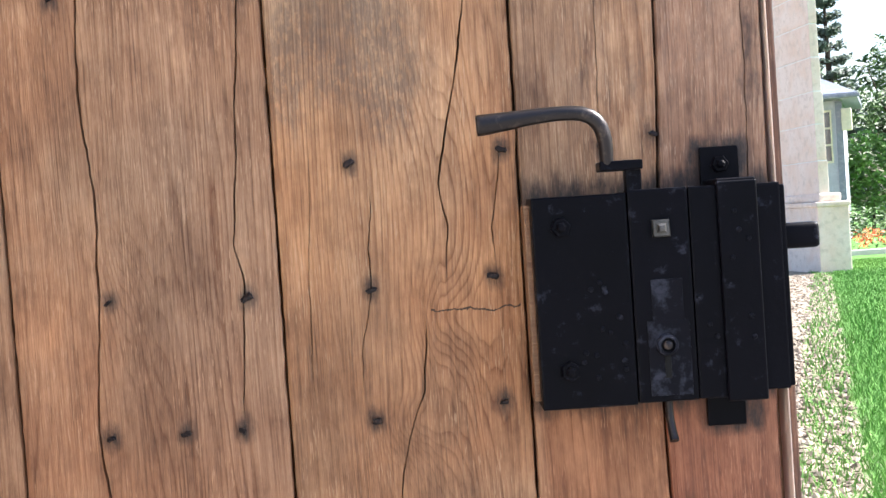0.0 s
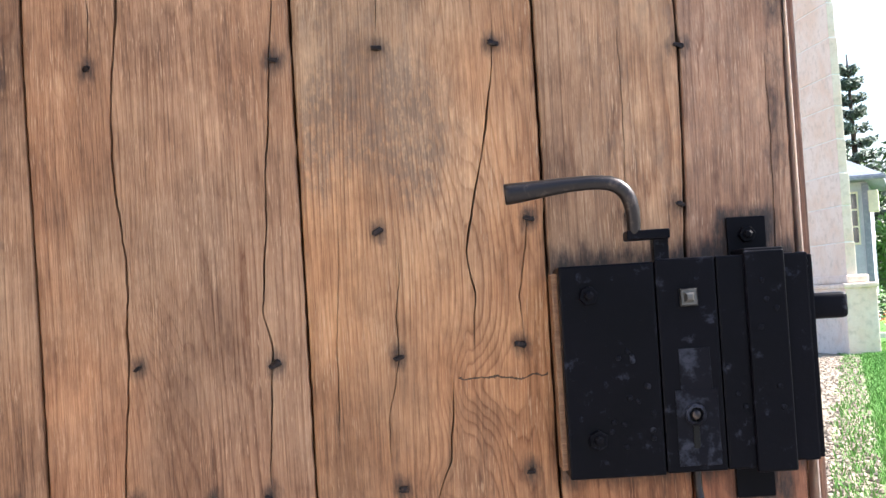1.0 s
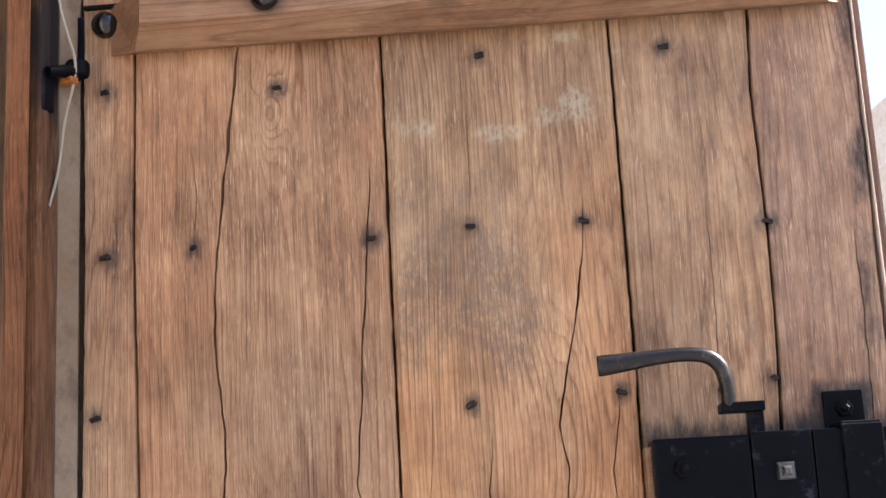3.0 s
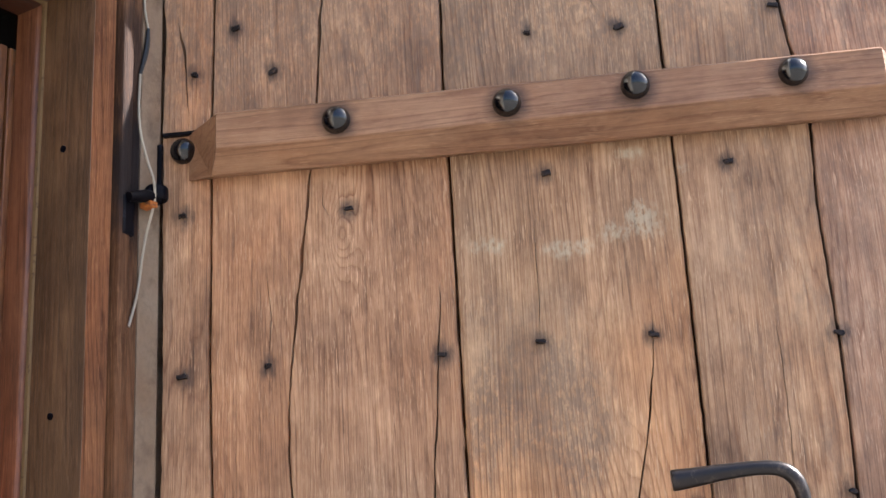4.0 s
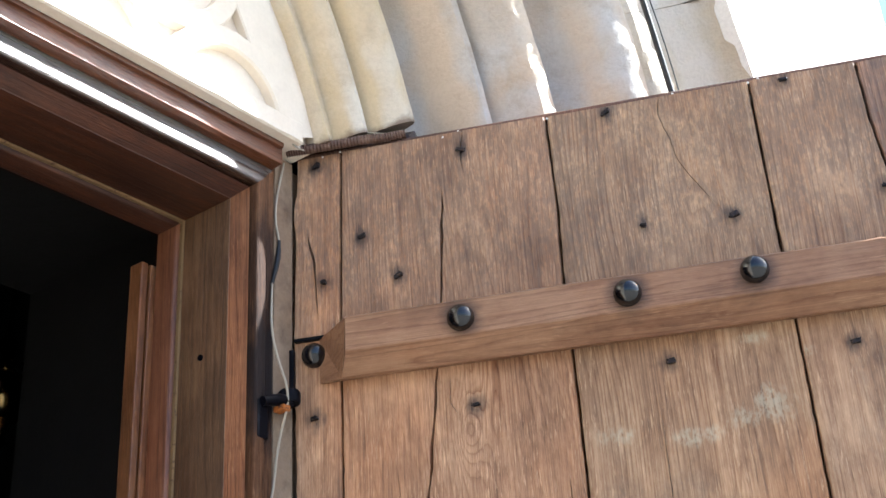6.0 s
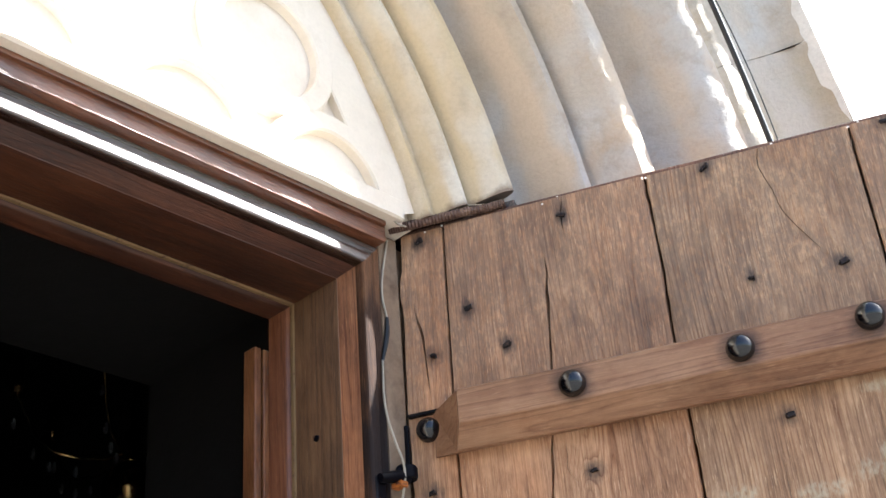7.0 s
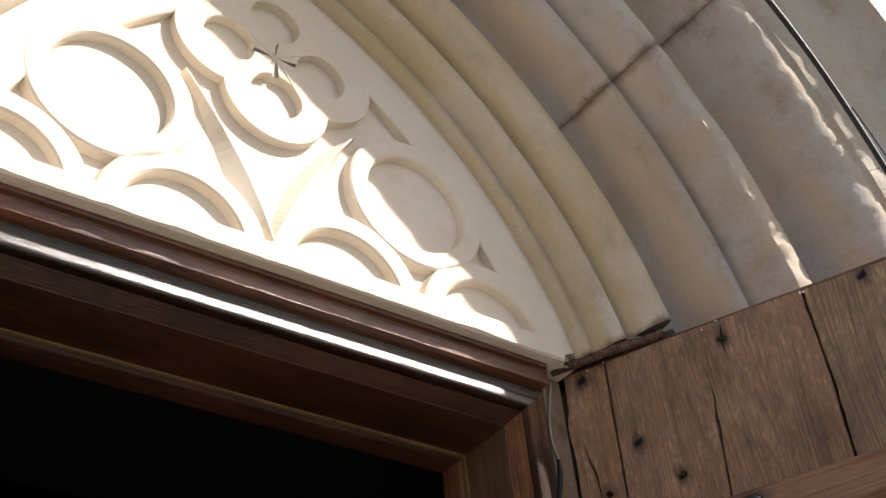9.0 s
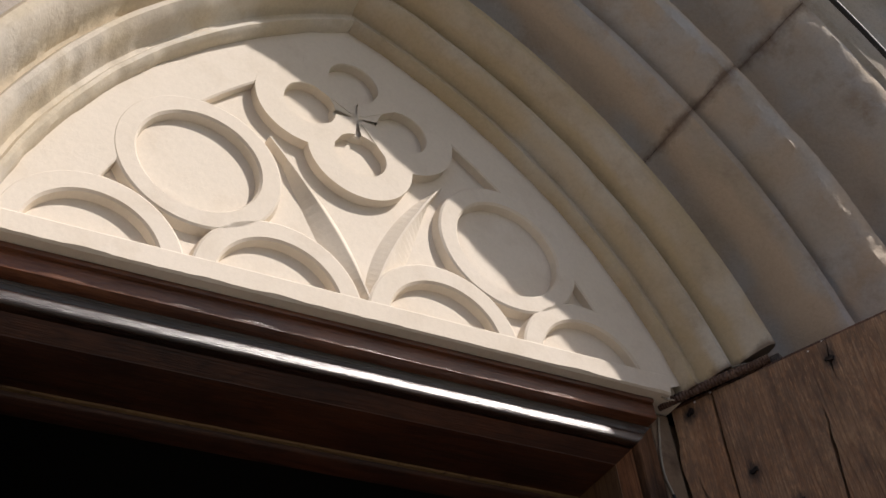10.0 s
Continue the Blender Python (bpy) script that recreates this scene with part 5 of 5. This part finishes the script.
part("stem", lathe([(0, 2.2), (0.005, 2.2), (0.005, 0.06), (0.018, 0.04), (0.012, 0.0), (0.022, -0.03), (0.006, -0.07), (0, -0.08)], LAMP, (0, 0, 1)), BRASS, lamp, smooth=True)
part("ball", lathe([(0.062 * math.sin(i * math.pi / 16), -0.09 - 0.062 * math.cos(i * math.pi / 16)) for i in range(17)][::-1], LAMP, (0, 0, 1), 28), BRASS, lamp, smooth=True)
part("finial", lathe([(0.014, -0.150), (0.020, -0.165), (0.010, -0.178), (0.015, -0.195), (0, -0.215)], LAMP, (0, 0, 1), 14), BRASS, lamp, smooth=True)
for k in range(6):
    a = k * math.pi / 3 + 0.3
    u = ALONG * math.cos(a) + OUT * math.sin(a)
    part("arm", tube([LAMP, LAMP + u * 0.08 + Vector((0, 0, -0.04)), LAMP + u * 0.20 + Vector((0, 0, -0.02)), LAMP + u * 0.26 + Vector((0, 0, 0.10))], 0.004, 8, smooth_steps=1), BRASS, lamp, smooth=True)
    part("candle_cup", lathe([(0, 0.098), (0.016, 0.098), (0.020, 0.110), (0.009, 0.113), (0.009, 0.19), (0, 0.192)], LAMP + u * 0.26, (0, 0, 1), 12), BRASS, lamp, smooth=True)
    for j in range(4):
        spot = LAMP + u * (0.12 + 0.047 * j) + Vector((0, 0, (-0.065, -0.060, -0.035, 0.03)[j]))
        part("glass_drop", lathe([(0, 0.014), (0.004, 0.010), (0.0075, -0.002), (0.006, -0.010), (0, -0.015)], spot, (0, 0, 1), 6), DROP, lamp)

# ---- grounds beyond the door ----
def pier():
    """Buttress of the church's far wing, on a moulded plinth."""
    th = thing("buttress", "pinkish rendered buttress on a moulded weathered plinth", "buttress", "structure", (7.1, 23.6, 0))
    c, s = math.cos(radians(-84)), math.sin(radians(-84))
    def at(x, y, z):
        return Vector((7.86 + x * c - y * s, 23.35 + x * s + y * c, z))
    rnd = random.Random(61)
    z = 1.5
    while z < 9.0:                                          # courses of ashlar with pale joints
        hgt = rnd.uniform(0.58, 0.74)
        push = rnd.uniform(-0.012, 0.012) - 0.012 * (z - 1.5)
        part("ashlar", box(-3.0, -0.14 + push, 0.10, 0.31 + push, z, z + hgt - 0.018, 0.018, place=at), PIER_STONE, th)
        part("mortar_joint", box(-2.98, -0.152 + push, 0.112, 0.298 + push, z + hgt - 0.022, z + hgt + 0.006, place=at), PLASTER, th)
        z += hgt
    part("plinth", box(-3.0, 0.02, -0.02, 0.62, -0.1, 1.27, 0.03, place=at), PIER_STONE, th)
    part("plinth_moulding", add(box(-3.0, 0.05, -0.05, 0.65, 1.26, 1.36, 0.03, place=at), box(-3.0, -0.06, 0.06, 0.52, 1.36, 1.52, 0.05, place=at)), PIER_STONE, th)


pier()


def house():
    th = thing("garden_house", "small grey-blue house with a hipped grey roof", "house", at=(12.8, 40.0, 0))
    def at(x, y, z):
        return Vector((13.75 + x * 0.94 + y * 0.34, 40.0 - x * 0.34 + y * 0.94, z))
    part("wall", box(-5.0, 0.0, 0.0, 5.0, 0.0, 4.55, 0.02, place=at), HOUSE_WALL, th)
    bm = bmesh.new()
    e = 0.55
    base = [at(-5 - e, -e, 4.72), at(e, -e, 4.72), at(e, 5 + e, 4.72), at(-5 - e, 5 + e, 4.72)]
    low = [p - Vector((0, 0, 0.16)) for p in base]
    ridge = [at(-3.4, 2.5, 6.1), at(-1.9, 2.5, 6.1)]
    v = [bm.verts.new(p) for p in base + ridge + low]
    for f in ((0, 1, 5, 4), (1, 2, 5), (2, 3, 4, 5), (3, 0, 4), (6, 7, 1, 0), (7, 8, 2, 1), (8, 9, 3, 2), (9, 6, 0, 3), (6, 9, 8, 7)):
        bm.faces.new([v[i] for i in f])
    part("roof", bm, ROOF, th)
    part("gutter", box(-5.6, 0.62, -0.68, -0.56, 4.56, 4.68, 0.03, place=at), ROOF, th)
    part("corner_post", box(-0.16, 0.05, -0.05, 0.16, 0.0, 4.5, 0.01, place=at), ROOF, th)
    part("lamp_box", box(0.02, 0.34, -0.30, 0.05, 3.55, 4.25, 0.04, place=at), CREAM, th, "pale box under the eaves")
    for x in (-0.75, -1.6, -2.5):
        w = part("window", box(x, x + 0.46, -0.04, 0.02, 2.55, 4.25, 0.01, place=at), CREAM, th, "cream window joinery")
        for k in range(2):
            for q in range(3):
                part("pane", box(x + 0.04 + k * 0.20, x + 0.21 + k * 0.20, -0.046, -0.038, 2.62 + q * 0.54, 3.10 + q * 0.54, place=at), glass, w)


house()


def leaf_cloud(rnd, centre, radii, count, size, droop=0.0, hollow=0.35):
    """Many small bent leaves in an uneven crown."""
    verts, faces = [], []
    for _ in range(count):
        while True:
            p = Vector((rnd.uniform(-1, 1), rnd.uniform(-1, 1), rnd.uniform(-1, 1)))
            r = p.length
            if r < 1 and r > hollow * rnd.random() and noise.noise(p * 2.6 + Vector(centre)) > -0.13:
                break
        c = Vector((centre[0] + p.x * radii[0], centre[1] + p.y * radii[1], centre[2] + p.z * radii[2]))
        a = Vector((rnd.gauss(0, 1), rnd.gauss(0, 1), rnd.gauss(0, 0.7) - droop)).normalized()
        b_ = a.orthogonal().normalized()
        k = size * rnd.uniform(0.6, 1.4)
        i = len(verts)
        verts += [c - a * k, c + b_ * k * 0.42, c + a * k, c - b_ * k * 0.42 + a.cross(b_) * k * 0.2]
        faces += [(i, i + 1, i + 2), (i, i + 2, i + 3)]
    return verts, faces


def cloud_part(name, data, mat, parent=None, label=""):
    me = bpy.data.meshes.new(name)
    me.from_pydata([tuple(v) for v in data[0]], [], data[1])
    me.materials.append(mat)
    ob = new(name, me)
    if parent is not None:
        ob.parent = parent
        ob.location = -Vector(parent.location)
    if label:
        tagged(ob, label)
    return ob


def join_clouds(parts):
    verts, faces = [], []
    for v, f in parts:
        k = len(verts)
        verts += v
        faces += [tuple(i + k for i in q) for q in f]
    return verts, faces


def conifer(x, y, height, spread, seed, label):
    rnd = random.Random(seed)
    th = thing("conifer", label, "tree", at=(x, y, 0))
    part("trunk", tube([(x, y, -0.1), (x + 0.1, y, height * 0.5), (x, y, height)], [0.28, 0.16, 0.03], 10), BARK, th, smooth=True)
    clouds = []
    tiers = 15
    for i in range(tiers):
        z = height * (0.14 + 0.84 * i / tiers)
        reach = spread * (1 - i / tiers) ** 0.85 + 0.25
        for k in range(6):
            a = rnd.uniform(0, 2 * math.pi)
            tip = Vector((x + math.cos(a) * reach, y + math.sin(a) * reach, z - 0.10 * reach + 0.3))
            part("limb", tube([(x, y, z), tip], [0.05, 0.015], 5), BARK, th)
            for q in range(4):
                m = Vector((x, y, z)).lerp(tip, 0.35 + 0.2 * q)
                clouds.append(leaf_cloud(rnd, m, (0.32 * reach * 0.5 + 0.1, 0.32 * reach * 0.5 + 0.1, 0.22), 20, 0.14, 0.6))
    cloud_part("crown", join_clouds(clouds), NEEDLES, th)


conifer(18.1, 55.0, 11.3, 1.5, 5, "dark drooping conifer behind the garden house")
conifer(19.6, 46.0, 13.0, 1.9, 9, "tall dark conifer at the edge of the lawn")


def broadleaf(x, y, z0, radii, count, seed, mat, label, size=0.16):
    rnd = random.Random(seed)
    th = thing("leafy_tree", label, "tree", at=(x, y, 0))
    part("trunk", tube([(x, y, -0.1), (x + 0.15, y, z0 * 0.6), (x, y, z0)], [0.25, 0.18, 0.10], 10), BARK, th, smooth=True)
    for k in range(9):
        a = rnd.uniform(0, 6.28)
        part("limb", tube([(x, y, z0 * 0.7), (x + math.cos(a) * radii[0] * 0.7, y + math.sin(a) * radii[1] * 0.7, z0 + rnd.uniform(-0.5, 0.7) * radii[2])], [0.08, 0.02], 6), BARK, th)
    clumps = []
    for k in range(26):
        c = Vector((rnd.gauss(0, 0.5), rnd.gauss(0, 0.5), rnd.gauss(0, 0.5)))
        clumps.append(leaf_cloud(rnd, (x + c.x * radii[0], y + c.y * radii[1], z0 + c.z * radii[2]), (radii[0] * 0.33, radii[1] * 0.33, radii[2] * 0.28), count // 26, size))
    cloud_part("crown", join_clouds(clumps), mat, th)


broadleaf(21.5, 56.0, 5.2, (4.0, 3.0, 3.2), 7000, 3, LEAVES, "leafy green tree behind the hedge")
rnd = random.Random(11)
for k in range(5):
    cx, cy = 14.6 + k * 1.9, 46.0 - k * 0.4
    th = thing("hedge_shrub", "bright green sunlit hedge shrub along the lawn", "shrub", at=(cx, cy, 0), group="hedge")
    part("stems", tube([(cx, cy, -0.05), (cx + 0.1, cy, 1.5)], [0.08, 0.03], 6), BARK, th)
    cloud_part("foliage", join_clouds([leaf_cloud(rnd, (cx, cy, 2.1), (1.3, 0.9, 1.75), 2200, 0.13, 0, 0.7)]), HEDGE, th)

# flower bed with its kerb
kerb = tagged(part("kerb", box(9.6, 17.0, 30.0, 30.25, -0.05, 0.12, 0.02), KERB), "pale concrete kerb of the flower bed", "kerb", kind="structure")
bed = []
rnd = random.Random(21)
for k in range(60):
    bed.append(leaf_cloud(rnd, (rnd.uniform(9.8, 16.0), rnd.uniform(30.4, 32.0), rnd.uniform(0.25, 0.55)), (0.22, 0.22, 0.15), 26, 0.05))
tagged(cloud_part("flower_bed", join_clouds(bed), FLOWERS), "low orange and red bedding flowers", "flowers", kind="stuff")
bed = [leaf_cloud(rnd, (rnd.uniform(9.8, 16.5), rnd.uniform(32.0, 33.5), rnd.uniform(0.3, 1.0)), (0.3, 0.3, 0.4), 40, 0.07) for k in range(60)]
tagged(cloud_part("bedding_leaves", join_clouds(bed), LEAVES), "green leafy plants behind the bedding flowers", "plants", kind="stuff")


def lawn_blades():
    rnd = random.Random(31)
    verts, faces = [], []
    while len(faces) < 70000:
        y = 3.5 + 24 * rnd.random() ** 1.6
        x = 0.97 + 0.30 * y + rnd.uniform(-0.3, 2.2) + 0.16 * noise.noise(Vector((y * 0.9, 0, 3)))
        if x - 0.30 * y - 0.97 < 0.08 and rnd.random() < 0.7:
            continue
        h = rnd.uniform(0.03, 0.085) * (1.0 if y < 14 else 0.7)
        a = rnd.uniform(0, 6.28)
        w = 0.003 + 0.0005 * y
        lean = Vector((rnd.gauss(0, 0.03), rnd.gauss(0, 0.03), h))
        i = len(verts)
        verts += [(x - math.cos(a) * w, y - math.sin(a) * w, 0.0), (x + math.cos(a) * w, y + math.sin(a) * w, 0.0), (x + lean.x, y + lean.y, lean.z)]
        faces.append((i, i + 1, i + 2))
    tagged(cloud_part("grass", (verts, faces), GRASS), "uneven green lawn grass beside the gravel", "grass", kind="stuff")


lawn_blades()


def gravel():
    rnd = random.Random(41)
    verts, faces = [], []
    for _ in range(8000):
        y = 3.0 + 20 * rnd.random() ** 1.7
        x = 1.0 + 0.30 * y + rnd.uniform(-1.3, 0.02)
        if (CORNER - Vector((x, y, 0))).dot(-OUT) > -0.7 and (Vector((x, y, 0)) - CORNER).dot(ALONG) < 1.5:
            continue
        r = rnd.uniform(0.012, 0.036)
        i = len(verts)
        for sx, sy, sz in ((1, 0, 0), (0, 1, 0), (-1, 0, 0), (0, -1, 0), (0, 0, 1), (0, 0, -1)):
            q = rnd.uniform(0.6, 1.25) * r
            verts.append((x + sx * q * 1.2 + rnd.uniform(-0.2, 0.2) * r, y + sy * q + rnd.uniform(-0.2, 0.2) * r, sz * q * 0.6 + r * 0.2))
        for f in ((0, 1, 4), (1, 2, 4), (2, 3, 4), (3, 0, 4), (1, 0, 5), (2, 1, 5), (3, 2, 5), (0, 3, 5)):
            faces.append(tuple(i + k for k in f))
    tagged(cloud_part("gravel", (verts, faces), PEBBLES), "pale loose gravel along the church wall", "gravel", kind="stuff")


gravel()
